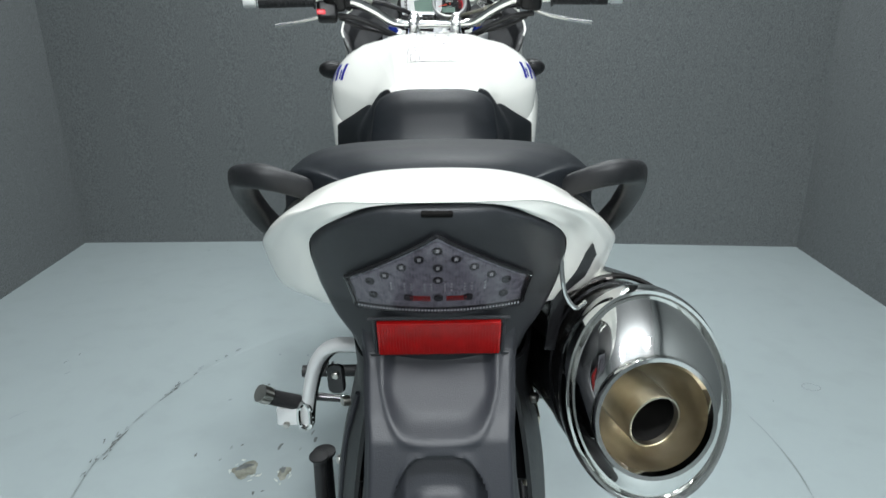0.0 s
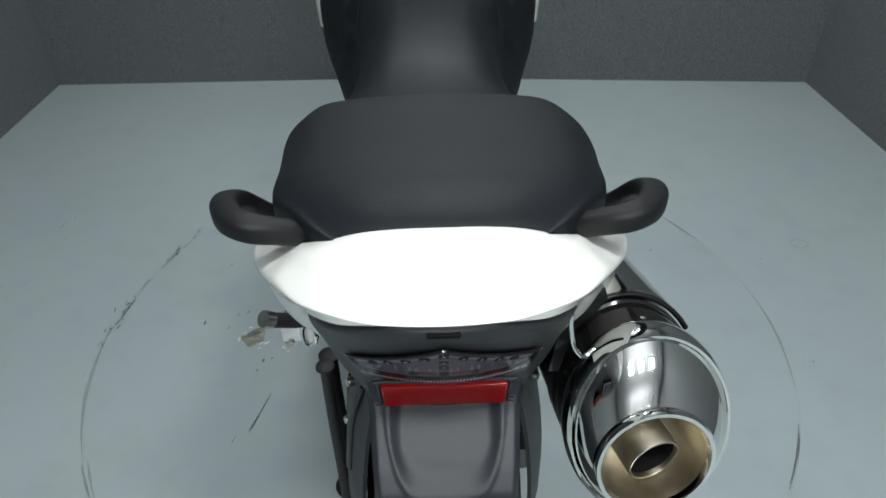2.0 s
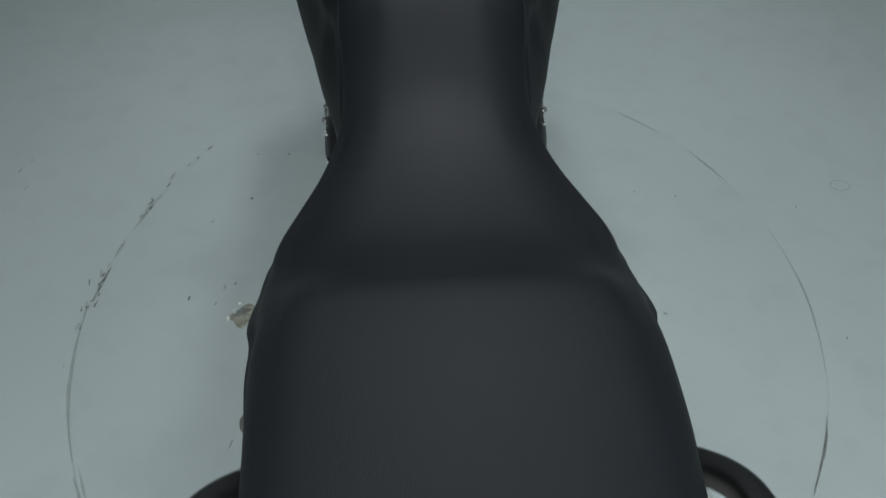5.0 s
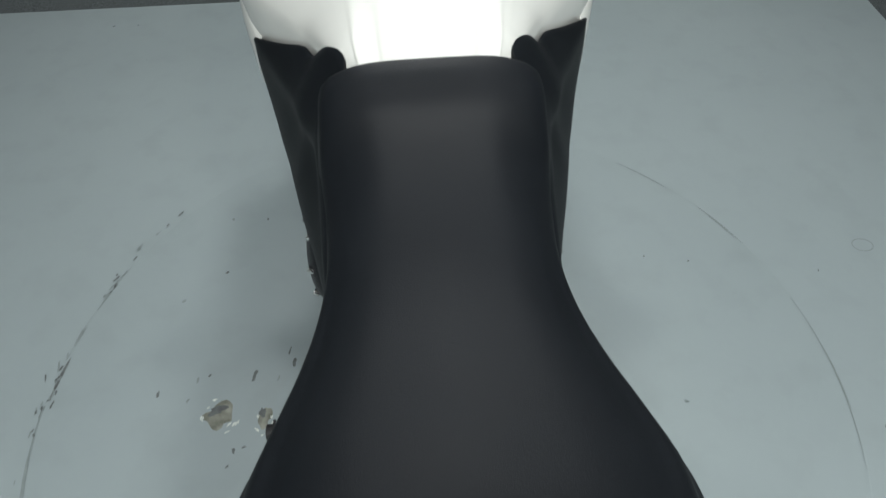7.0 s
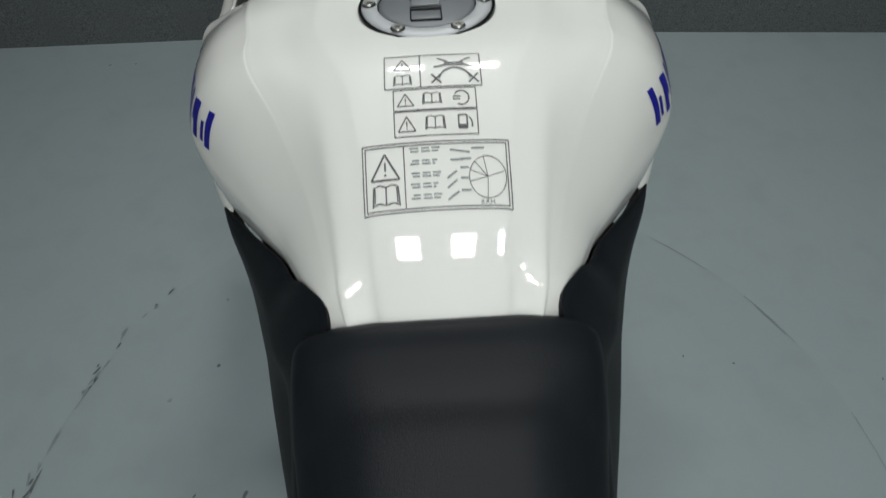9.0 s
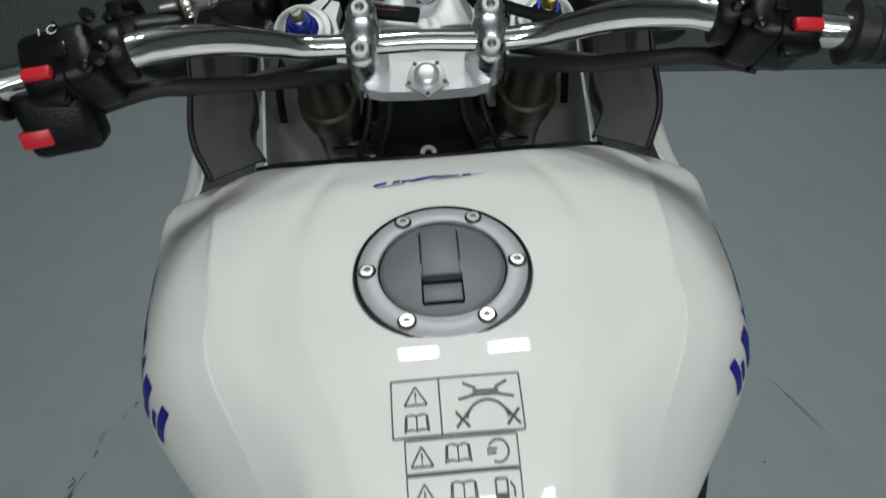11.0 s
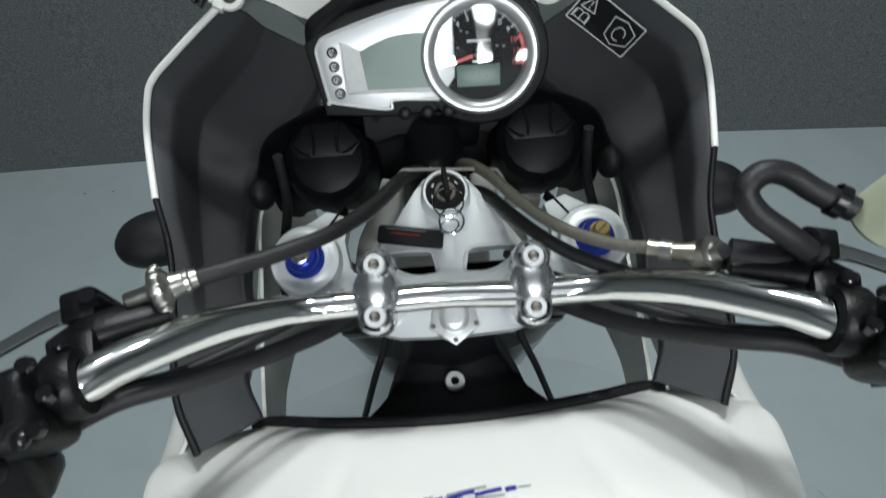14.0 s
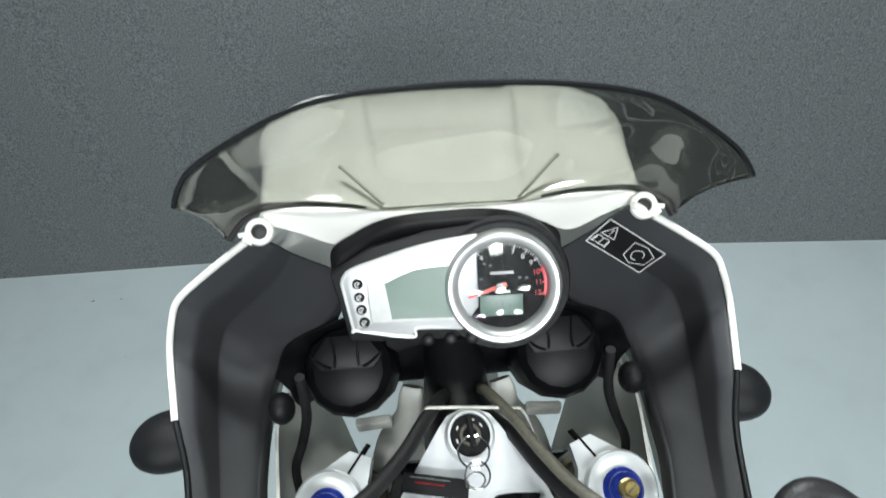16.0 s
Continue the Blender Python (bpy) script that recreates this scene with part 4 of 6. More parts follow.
for s in (-1, 1):
    rows = []
    for j, ((a, b, c), (d, e, f), step) in enumerate(zip(OUT, INN, STEP)):
        back = (1, 1, 1, 1, 1, 1, 1, .9, .6, .25, .1)[j]
        o, i = np.array((s * a, b, c)), np.array((s * d, e, f))
        low = np.array((0, .011, -.019)) * step
        mix = [o * (1 - k) + i * k + low * g for k, g in ((0, 0), (.05, -.12), (.17, -.14), (.22, -.06), (.26, .25), (.34, .98), (.39, 1.20), (.55, 1.18), (.75, 1.02), (.88, .92), (.95, .95))]
        rows.append(mix + [i + low * 1.1, i + low + np.array((s * .002, .012, -.018)) * back, i + low + np.array((s * .012, .03, -.055)) * back])
    pan = part("inner_fairing", surf(rows, 60, 61, 0.0025), FAIRING, bike, "matte black inner fairing panel", 35)
    part("white_edge", tube([(s * (a + .001), b - .004, c + .0035) for a, b, c in OUT[:7]], .0032, 10, 70), WHITE, pan, "thin white fairing edge")
    part("black_edge", tube([(s * (a + .001), b - .003, c + .003) for a, b, c in OUT[6:]], .0028, 10, 50), PLASTIC, pan)

# front cowl under the screen: white, from the dash hood forward
COWL = [[(0, 1.5600, 1.1690), (.03, 1.5600, 1.1685), (.052, 1.562, 1.1655), (.073, 1.566, 1.1530), (.0998, 1.570, 1.1365), (.128, 1.566, 1.1560), (.1500, 1.560, 1.1700), (.156, 1.562, 1.150)],
        [(0, 1.5660, 1.1735), (.03, 1.5660, 1.1732), (.054, 1.567, 1.1720), (.070, 1.569, 1.1690), (.105, 1.571, 1.1640), (.135, 1.569, 1.1730), (.1530, 1.566, 1.1745), (.160, 1.566, 1.150)],
        [(0, 1.574, 1.1750), (.03, 1.574, 1.1748), (.055, 1.575, 1.1740), (.070, 1.576, 1.1765), (.113, 1.577, 1.1800), (.140, 1.575, 1.1800), (.1550, 1.574, 1.1760), (.162, 1.574, 1.150)],
        [(0, 1.645, 1.1760), (.03, 1.645, 1.1760), (.058, 1.645, 1.1760), (.072, 1.645, 1.1815), (.115, 1.645, 1.1830), (.148, 1.645, 1.1790), (.1650, 1.645, 1.1680), (.170, 1.645, 1.130)],
        [(0, 1.70, 1.1690), (.03, 1.70, 1.1690), (.064, 1.70, 1.1690), (.079, 1.70, 1.1750), (.125, 1.70, 1.1730), (.160, 1.70, 1.1640), (.1800, 1.70, 1.1490), (.184, 1.70, 1.10)],
        [(0, 1.76, 1.1590), (.03, 1.76, 1.1590), (.070, 1.76, 1.1590), (.085, 1.76, 1.1650), (.133, 1.76, 1.1590), (.170, 1.76, 1.1460), (.1900, 1.76, 1.1290), (.193, 1.76, 1.07)],
        [(0, 1.83, 1.1360), (.034, 1.83, 1.1360), (.075, 1.83, 1.1350), (.090, 1.83, 1.1400), (.135, 1.83, 1.1360), (.168, 1.83, 1.1240), (.1860, 1.83, 1.1080), (.188, 1.83, 1.04)],
        [(0, 1.89, 1.0950), (.034, 1.89, 1.0950), (.075, 1.89, 1.0930), (.090, 1.89, 1.0950), (.122, 1.89, 1.0860), (.148, 1.885, 1.0720), (.1620, 1.88, 1.0550), (.165, 1.88, 1.00)],
        [(0, 1.94, 1.0200), (.03, 1.94, 1.0200), (.060, 1.935, 1.0160), (.075, 1.93, 1.0140), (.100, 1.925, 1.0000), (.115, 1.92, .9850), (.1220, 1.915, .9700), (.125, 1.91, .92)]]
# the nose stands a little to the right of the middle line and leans that way
part("front_cowl", surf([[(x + .008, y, z - .03 * x) for x, y, z in both(r)] for r in COWL], 72, 89, 0.003), WHITE, bike, "glossy white front cowl below the screen", 50)
for s in (-1, 1):
    place = (.0075 + s * .1555, 1.5555, 1.1705 - s * .0035)
    tilt = (-.1 * s, -.7, .7)
    br = part("screen_bracket", lathe([(.0065, -.003), (.0105, -.003), (.0116, 0), (.0105, .003), (.0065, .003), (.0058, 0), (.0065, -.003)], frame_at(place, tilt), 28), WHITE, bike, "white ring bracket of the screen")
    part("rubber_bush", lathe([(0, .001), (.0042, .001), (.0060, 0), (.0060, -.004)], frame_at(place, tilt), 20), RUBBER, br)
    part("bracket_tab", block(.009, .005, .012, frame_at((place[0] + s * .010, place[1] - .004, place[2] - .006), (-.2 * s, -.6, .7)) @ pose(0, 0, 0, 0, 0, 30 * s), .0015), WHITE, br)
    part("bracket_pin", tube([(place[0] + s * .008, place[1] - .002, place[2] + .001), (place[0] + s * .016, place[1] - .003, place[2])], .0022, 8, 4), WHITE, br)

# smoked screen
S_LOW = cr([(-.176, 1.558, 1.168), (-.1577, 1.5684, 1.1834), (-.1348, 1.5700, 1.1873), (-.1046, 1.5710, 1.1857), (-.0705, 1.5700, 1.1804), (-.0499, 1.5690, 1.1765), (.005, 1.5680, 1.1752), (.0603, 1.5690, 1.1725), (.0983, 1.5710, 1.1763), (.1296, 1.5710, 1.1767), (.1613, 1.5684, 1.1750), (.181, 1.562, 1.166), (.190, 1.556, 1.156)], 17)
S_TOP = cr([(-.152, 1.447, 1.294), (-.136, 1.453, 1.315), (-.077, 1.463, 1.340), (-.023, 1.467, 1.344), (.030, 1.469, 1.342), (.082, 1.468, 1.336), (.123, 1.464, 1.325), (.165, 1.458, 1.296), (.181, 1.455, 1.275)], 17)
SCR = []
for k in np.linspace(0, 1, 7):
    bulge = np.array((0, .60, .55)) * .016 * math.sin(math.pi * k)
    SCR.append([tuple(p * (1 - k) + q * k + bulge * (1 - .6 * abs(i - 8) / 8)) for i, (p, q) in enumerate(zip(S_LOW, S_TOP))])
screen_ = part("windscreen", surf(SCR, 25, 61, 0.003), SMOKE, bike, "curved smoked transparent windscreen")
part("screen_edge", tube(SCR[-1], .0017, 8, 80), GLOSS_BLACK, screen_)
for s in (0, -1):
    part("screen_side_edge", tube([r[s] for r in SCR], .0016, 8, 30), GLOSS_BLACK, screen_)
for ends, widths in ((SCR[0][:7], [.0055, .0050, .0036, .0026, .0020, .0016, .0012]), (SCR[0][-7:], [.0012, .0016, .0020, .0026, .0036, .0050, .0055])):
    part("screen_seal", tube([(x, y - .001, z + .0008) for x, y, z in ends], widths, 8, 50), RUBBER, screen_)
for s, a, b in ((-1, (-.0480, 1.5715, 1.1790), (-.0810, 1.604, 1.1960)), (1, (.0620, 1.5715, 1.1745), (.0965, 1.594, 1.1975))):
    stay = part("screen_stay", tube([a, tuple((p + q) / 2 for p, q in zip(a, b)), b], .0018, 8, 14), IVORY, screen_, "thin pale stay under the screen")
    part("stay_end", ball(.0024, .0024, .0024, pose(*b), 12, 8), IVORY, stay)

# ---- instruments ----
DC = Vector((0.043, 1.517, 1.131))
DN = Vector((-.02, -.845, .534)).normalized()
dm = frame_at(DC, DN, (1, .02, -.045))
dash = part("instrument_panel", prism([(-.140, .012), (-.128, -.046), (-.080, -.050), (-.040, -.048)] + arc(0, 0, .056, -125, 118, 26) + [(-.060, .046), (-.105, .034)], .022, dm @ pose(0, 0, -.026), .004), PLASTIC, bike, "silver and black instrument cluster with round dial")
part("silver_panel", prism([(-.1310, .006), (-.1305, .0015), (-.1245, -.0335), (-.1215, -.0358), (-.0770, -.0436), (-.0712, -.0365), (-.034, -.038), (-.020, -.020), (-.020, .020), (-.0190, .0410), (-.0480, .0378), (-.0760, .0320), (-.1190, .0190), (-.1280, .0135)], .004, dm @ pose(0, 0, -.004), .0014), SILVER, dash, "brushed silver panel")
part("panel_rim", tube([dm @ Vector((x, y, .0004)) for x, y in [(-.034, -.0372), (-.0708, -.0358), (-.0762, -.0428), (-.1208, -.0350), (-.1236, -.0330), (-.1297, .0020), (-.1300, .0060), (-.1270, .0125), (-.1185, .0180), (-.0760, .0310), (-.0480, .0368), (-.0230, .0400)]], .0013, 8, 120), PALE_ALLOY, dash)
part("lamp_strip", prism([(-.1262, .0085), (-.1195, -.0325), (-.1085, -.0300), (-.1125, .0125)], .0008, dm @ pose(0, 0, 0), .0003), PALE_ALLOY, dash)
part("display_bezel", prism([(-.1105, .0128), (-.1078, -.0290), (-.0900, -.0262), (-.0945, .0045)], .0022, dm @ pose(0, 0, -.0004), .0008), WHITE_INK, dash, "pale sloping display surround")
part("display_lip", prism([(-.1078, -.0290), (-.0380, -.0312), (-.0380, -.0270), (-.0900, -.0258)], .0018, dm @ pose(0, 0, -.0004), .0006), WHITE_INK, dash)
part("display", prism([(-.0953, .0042), (-.0930, -.0130), (-.0914, -.0262), (-.036, -.0275), (-.036, .0165), (-.0462, .0160), (-.0580, .0158), (-.0704, .0143), (-.0840, .0095)], .0012, dm @ pose(0, 0, .0008)), LCD, dash, "blank grey-green liquid crystal display", 0)
for bx, by in ((-.1172, .0046), (-.1165, -.0065), (-.1156, -.0171), (-.1140, -.0279)):
    bt = part("warning_lamp", lathe([(0, .0012), (.0037, .0012), (.0045, 0), (.0045, -.002)], dm @ pose(bx, by, .0016), 18), GLOSS_BLACK, dash)
    part("symbol", strokes([arc(0, 0, .0022, 30, 300, 8), [(-.0012, -.0008), (.0014, .0006)]], .0007, lambda u, v, bx=bx, by=by: (dm @ Vector((bx + u, by + v, .0030)), DN)), WHITE_INK, bt, smooth=0)
dc = dm @ pose(.0003, -.0037, 0)
part("housing", lathe([(.0470, -.006), (.0545, -.003), (.0575, -.012), (.0580, -.03)], dc, 56), PLASTIC, dash)
dial = part("dial", lathe([(0, 0), (.0385, 0), (.0385, -.006)], dc @ pose(0, 0, -.002), 56), DIAL_BLACK, dash, "round black rev counter with white figures")
part("bezel", lathe([(.0360, -.003), (.0368, .003), (.0385, .0065), (.0420, .0085), (.0445, .0085), (.0472, .005), (.0478, -.004)], dc, 64), SILVER, dash, "round brushed silver bezel")
for i in range(0, 61):
    a = radians(195 - i * 3.5)
    lng = .0040 if i % 5 == 0 else .0022
    part("tick", block(lng, .0006 if i % 5 else .0011, .0003, dc @ pose((.0362 - lng / 2) * math.cos(a), (.0362 - lng / 2) * math.sin(a), -.0008, 0, 0, math.degrees(a)), 0), RED_PLASTIC if i > 48 else WHITE_INK, dial, smooth=0)
for i in range(13):
    a = radians(195 - i * 17.5)
    words(str(i), .0062, dc @ pose(.0292 * math.cos(a), .0292 * math.sin(a), -.0007), RED_PLASTIC if i > 9 else WHITE_INK, dial, "figure")
part("red_band", strokes([[(.0350 * math.cos(radians(a)), .0350 * math.sin(radians(a))) for a in range(-16, 26, 3)]], .0024, lambda u, v: (dc @ Vector((u, v, -.0014)), DN)), RED_PLASTIC, dial)
part("small_display", block(.0350, .0172, .0006, dc @ pose(-.0017, -.0165, -.0008), .0002), LCD, dial, "small liquid crystal display")
for k, (w, x) in enumerate(((.0016, -.006), (.0010, -.001), (.0022, .005))):
    part("display_mark", block(w, .0055 if k == 1 else .0020, .0003, dc @ pose(x, -.0150 - .001 * k, -.0003), 0), CAP_GREY, dial, smooth=0)
part("name_bar", block(.0190, .0022, .0003, dc @ pose(-.0005, .0108, -.0008), 0), WHITE_INK, dial, smooth=0)
for bx in (-.004, 0, .0045):
    part("name_bar", block(.0032, .0014, .0003, dc @ pose(bx - .0005, -.0055, -.0008), 0), WHITE_INK, dial, smooth=0)
for bx, by in ((-.0235, .0065), (-.0175, .0060), (-.0145, .0190), (.0140, .0060), (.0195, .0055), (-.0095, .0175)):
    part("tell_tale", ball(.0014, .0011, .0003, dc @ pose(bx, by, -.0008), 10, 6), CAP_GREY, dial)
part("needle", prism([(.006, -.0016), (.006, .0016), (-.0270, .0008), (-.0270, -.0008)], .0008, dc @ pose(-.0030, .0002, .0015, 0, 0, 18)), NEEDLE, dial, "red needle at zero", 0)
part("needle_hub", lathe([(0, .0035), (.0030, .003), (.0036, 0), (.0036, -.004)], dc @ pose(-.0030, .0002, .0005), 20), GLOSS_BLACK, dial)
part("dial_glass", lathe([(0, .0062), (.020, .0058), (.0378, .0046)], dc, 48), CLEAR, dial, "clear domed dial glass").visible_shadow = False
for bx in (-.063, -.0445, -.0270):
    part("button", ball(.0055, .0055, .004, dm @ pose(bx, -.0475, -.004), 16, 9), RUBBER, dash, "black rubber button")
part("dash_hood", surf([both([(0, 1.558, 1.178), (.03, 1.558, 1.177), (.055, 1.561, 1.169), (.076, 1.563, 1.156), (.096, 1.562, 1.141), (.100, 1.558, 1.115)]),
                        both([(0.0, 1.549, 1.174), (.03, 1.549, 1.173), (.054, 1.551, 1.164), (.074, 1.552, 1.150), (.092, 1.549, 1.134), (.096, 1.545, 1.108)]),
                        both([(0.0, 1.552, 1.162), (.03, 1.552, 1.160), (.053, 1.553, 1.150), (.073, 1.552, 1.136), (.09, 1.548, 1.118), (.093, 1.546, 1.095)]),
                        both([(0.0, 1.560, 1.140), (.03, 1.560, 1.138), (.053, 1.558, 1.130), (.073, 1.556, 1.118), (.09, 1.552, 1.104), (.093, 1.550, 1.085)])], 16, 45, 0.002), PLASTIC, bike)

# headlamp backs, bracket and cables in the dark behind the dash
for s in (-1, 1):
    hm = frame_at((s * .097, 1.525, 1.018), (0, -.60, .80)) @ Matrix.Diagonal((.80, .80, .9, 1))
    hb = part("headlamp_back", lathe([(.056, -.06), (.056, -.014), (.0545, .002), (.0490, .014), (.0400, .0215), (.0300, .0245), (0, .0255)], hm @ pose(0, 0, 0, 0, 0, 15), 14), POD_BLACK, bike, "round black headlamp rear cover", 24)
    part("cover_cap", prism([(-.040, .004), (-.022, .030), (.022, .030), (.040, .004), (.030, -.010), (-.030, -.010)], .0045, hm @ pose(0, .010, .0215), .002), POD_BLACK, hb)
    for q in (-1, 1):
        part("cover_rib", tube([hm @ Vector((q * .016, .038, .0275)), hm @ Vector((q * .013, .016, .0285)), hm @ Vector((q * .014, .004, .0275))], .0012, 8, 12), POD_BLACK, hb)
        part("cover_rib", tube([hm @ Vector((q * .040, .018, .0240)), hm @ Vector((q * .026, .006, .0280)), hm @ Vector((q * .018, .003, .0280))], .0012, 8, 12), POD_BLACK, hb)
    ts = part("turn_signal", surf([[(s * (.226 + d) - .006, 1.504 + r * .030 * math.cos(t) - .1 * (d - .05), .957 + r * .024 * math.sin(t)) for t in np.arange(12) * math.pi / 6] for d, r in ((0, .55), (.012, .75), (.035, 1.0), (.058, 1.0), (.075, .75), (.084, .35), (.086, .05))], 26, 32, wrap=True, cap=True), PLASTIC, bike, "black oval turn signal")
    part("signal_stalk", tube([(s * .205, 1.505, .955), (s * .235, 1.504, .957)], .010, 10, 4), RUBBER, ts)
    part("inner_duct", surf([[(s * .156, 1.300, .945), (s * .158, 1.30, .91), (s * .160, 1.30, .88), (s * .162, 1.30, .85)], [(s * .166, 1.37, .950), (s * .173, 1.37, .90), (s * .178, 1.37, .85), (s * .181, 1.37, .81)], [(s * .172, 1.44, .955), (s * .183, 1.44, .89), (s * .189, 1.44, .83), (s * .192, 1.44, .77)], [(s * .174, 1.52, .970), (s * .186, 1.53, .89), (s * .191, 1.54, .80), (s * .191, 1.54, .70)], [(s * .150, 1.60, .95), (s * .150, 1.62, .86), (s * .150, 1.64, .74), (s * .14, 1.64, .62)]], 30, 24, 0.003), IVORY, bike, "ivory inner side of the fairing")
    part("wiring_loom", tube([(s * .134, 1.492, 1.060), (s * .135, 1.488, 1.030), (s * .139, 1.487, 1.000), (s * .152, 1.487, .956), (s * .166, 1.486, .915), (s * .170, 1.480, .87)], .0046, 10, 30), RUBBER, bike)
    part("rubber_boot", ball(.012, .014, .017, pose(s * .158, 1.490, 1.018, 20), 18, 12), PLASTIC, bike)
    strut = part("fairing_strut", bar_skin([(s * .041, 1.512, 1.000), (s * .043, 1.506, .993), (s * .049, 1.498, .972), (s * .070, 1.490, .940), (s * .086, 1.480, .880)], [.010, .012, .013, .014, .014], [.007, .007, .008, .008, .008], 24, 2.6), IVORY, bike, "ivory strut behind the steering head")
    part("strut_bracket", block(.034, .008, .013, pose(s * .080, 1.492, .976, 0, s * 6, 0), .002), IVORY, strut)
part("headlamp_housing", surf([both([(0, 1.545, 1.075), (.06, 1.548, 1.075), (.11, 1.55, 1.06), (.155, 1.548, 1.035), (.172, 1.535, 1.0)]), both([(0, 1.565, 1.03), (.06, 1.565, 1.03), (.11, 1.565, 1.01), (.150, 1.56, .99), (.168, 1.545, .965)]),
                               both([(0, 1.55, .965), (.06, 1.55, .965), (.11, 1.55, .96), (.150, 1.555, .95), (.165, 1.55, .93)]), both([(0, 1.60, .90), (.06, 1.60, .90), (.11, 1.60, .89), (.150, 1.60, .88), (.16, 1.60, .87)])], 16, 33, .003), POD_BLACK, bike)
part("dash_bracket", block(.05, .02, .12, frame_at((0.02, 1.545, 1.03), (0, -.5, .86)), .004), POD_BLACK, bike)
part("bracket_bar", prism([(-.062, -.012), (-.052, -.020), (-.030, -.014), (.030, -.014), (.052, -.020), (.062, -.012), (.062, .03), (-.062, .03)], .012, frame_at((0, 1.548, 1.044), (0, -.86, .5)), .003), PLASTIC, bike)
for bx in (-.05, .045):
    part("bolt", lathe([(0, .003), (.004, .003), (.0045, 0), (.0045, -.004)], frame_at((bx, 1.541, 1.052), (0, -.86, .5)), 12), DIAL_BLACK, bike)
part("head_tube_cover", surf([both([(0, 1.43, 1.045), (.022, 1.44, 1.03), (.034, 1.46, .97)]), both([(0, 1.47, 1.05), (.023, 1.48, 1.03), (.034, 1.50, .97)]), both([(0, 1.53, 1.06), (.023, 1.53, 1.04), (.032, 1.53, .97)])], 9, 17), PLASTIC, bike)
part("front_mudguard", surf([[(x, 1.80 - r * math.cos(radians(a)), .3165 + r * math.sin(radians(a))) for x, r in ((-.078, .31), (-.074, .335), (-.05, .35), (0, .355), (.05, .35), (.074, .335), (.078, .31))] for a in range(30, 151, 15)], 30, 25, 0.003), WHITE, bike, "glossy white front mudguard")

# ---- steering: yoke, forks, bars ----
UP = Vector((0, -.415, .910))
ym = frame_at((.003, 1.333, 1.016), UP, (1, -.010, -.021))   # local x right, y forward along the yoke
RIGHT = [(.018, -.0045), (.042, -.0035), (.054, .000), (.061, .012), (.070, .027), (.092, .034), (.112, .032), (.130, .043), (.1365, .059), (.131, .075), (.115, .086), (.094, .098), (.077, .092), (.081, .074), (.077, .052), (.068, .044), (.0615, .052), (.0560, .0640), (.0245, .1090), (.0170, .1180), (.006, .1225)]
SLOT = [(.011, .044), (.030, .043), (.047, .052), (.053, .060), (.040, .0625), (.015, .061)]


def pierced_plate(outline, holes, h, m):
    """A plate with open windows."""
    bm = bmesh.new()
    for loop in [outline] + holes:
        vs = [bm.verts.new((x, y, 0)) for x, y in loop]
        for p, q in zip(vs, vs[1:] + vs[:1]):
            bm.edges.new((p, q))
    bmesh.ops.triangle_fill(bm, use_beauty=True, use_dissolve=False, edges=bm.edges[:], normal=(0, 0, 1))
    r = bmesh.ops.extrude_face_region(bm, geom=bm.faces[:])
    for v in [g for g in r["geom"] if isinstance(g, bmesh.types.BMVert)]:
        v.co.z += h
    bmesh.ops.recalc_face_normals(bm, faces=bm.faces)
    bmesh.ops.transform(bm, matrix=m, verts=bm.verts)
    return bm


yoke = part("top_yoke", pierced_plate(RIGHT + [(-x, y) for x, y in RIGHT[::-1]], [SLOT, [(-x, y) for x, y in SLOT]], .016, ym @ pose(0, 0, -.014)), YOKE, bike, "silver alloy top yoke with open windows", 35)
for s in (-1, 1):
    part("window_rim", tube([ym @ Vector((s * x, y, .0016)) for x, y in SLOT], .0012, 8, 50, True), YOKE, yoke)
    fm = ym @ pose(s * .1098, .059, -.013)
    part("fork_clamp", lathe([(.0225, .020), (.0225, .026), (.0255, .026), (.0270, .023), (.0278, -.008)], fm, 40), YOKE, yoke)
    fork = part("fork_leg", lathe([(.0, -.016), (.024, -.016), (.0265, -.018), (.0265, -.45), (.0, -.45)], fm, 32), GOLD, bike, "brown anodised fork leg")
    part("fork_collar", lathe([(.0265, -.10), (.032, -.102), (.034, -.12), (.032, -.14), (.0265, -.142)], fm, 32), GOLD, fork)
    part("fork_slider", lathe([(.0235, -.44), (.030, -.45), (.030, -.78), (.0, -.78)], fm, 28), SILVER, fork)
    cap = part("fork_cap", lathe([(.0, .040), (.0100, .040), (.0116, .038), (.0122, .031), (.0145, .0292), (.0152, .027), (.0152, .018)], fm, 32), BLUE, fork, "blue anodised fork cap")
    part("cap_ring", lathe([(.0150, .0262), (.0152, .0272), (.0190, .0272), (.0200, .0264), (.0235, .0262), (.0235, .018)], fm, 32), YOKE, fork)
    part("adjuster", lathe([(.0, .052), (.0048, .052), (.0060, .050), (.0064, .044), (.0074, .0435), (.0074, .038)], fm, 20), STEEL if s < 0 else ADJUST, fork, "steel preload adjuster")
    part("adjuster_slot", block(.0085, .0014, .0006, fm @ pose(0, 0, .0521, 0, 0, 40), 0), SOCKET, cap, smooth=0)
    part("pinch_slot", block(.026, .0018, .0175, ym @ pose(s * .088, .092, -.0062, 0, 0, s * -52), 0), SOOT_AND_SHADE, yoke, smooth=0)
    part("lower_yoke", block(.12, .07, .03, ym @ pose(s * .06, .060, -.20), .01), GLOSS_BLACK, bike)
part("stem_nut", lathe([(.0, .009), (.006, .009), (.009, .0085), (.0112, .006), (.0112, 0), (.0165, -.001), (.0175, -.003)], ym @ pose(-.001, .008, .005), 32), SILVER, yoke)
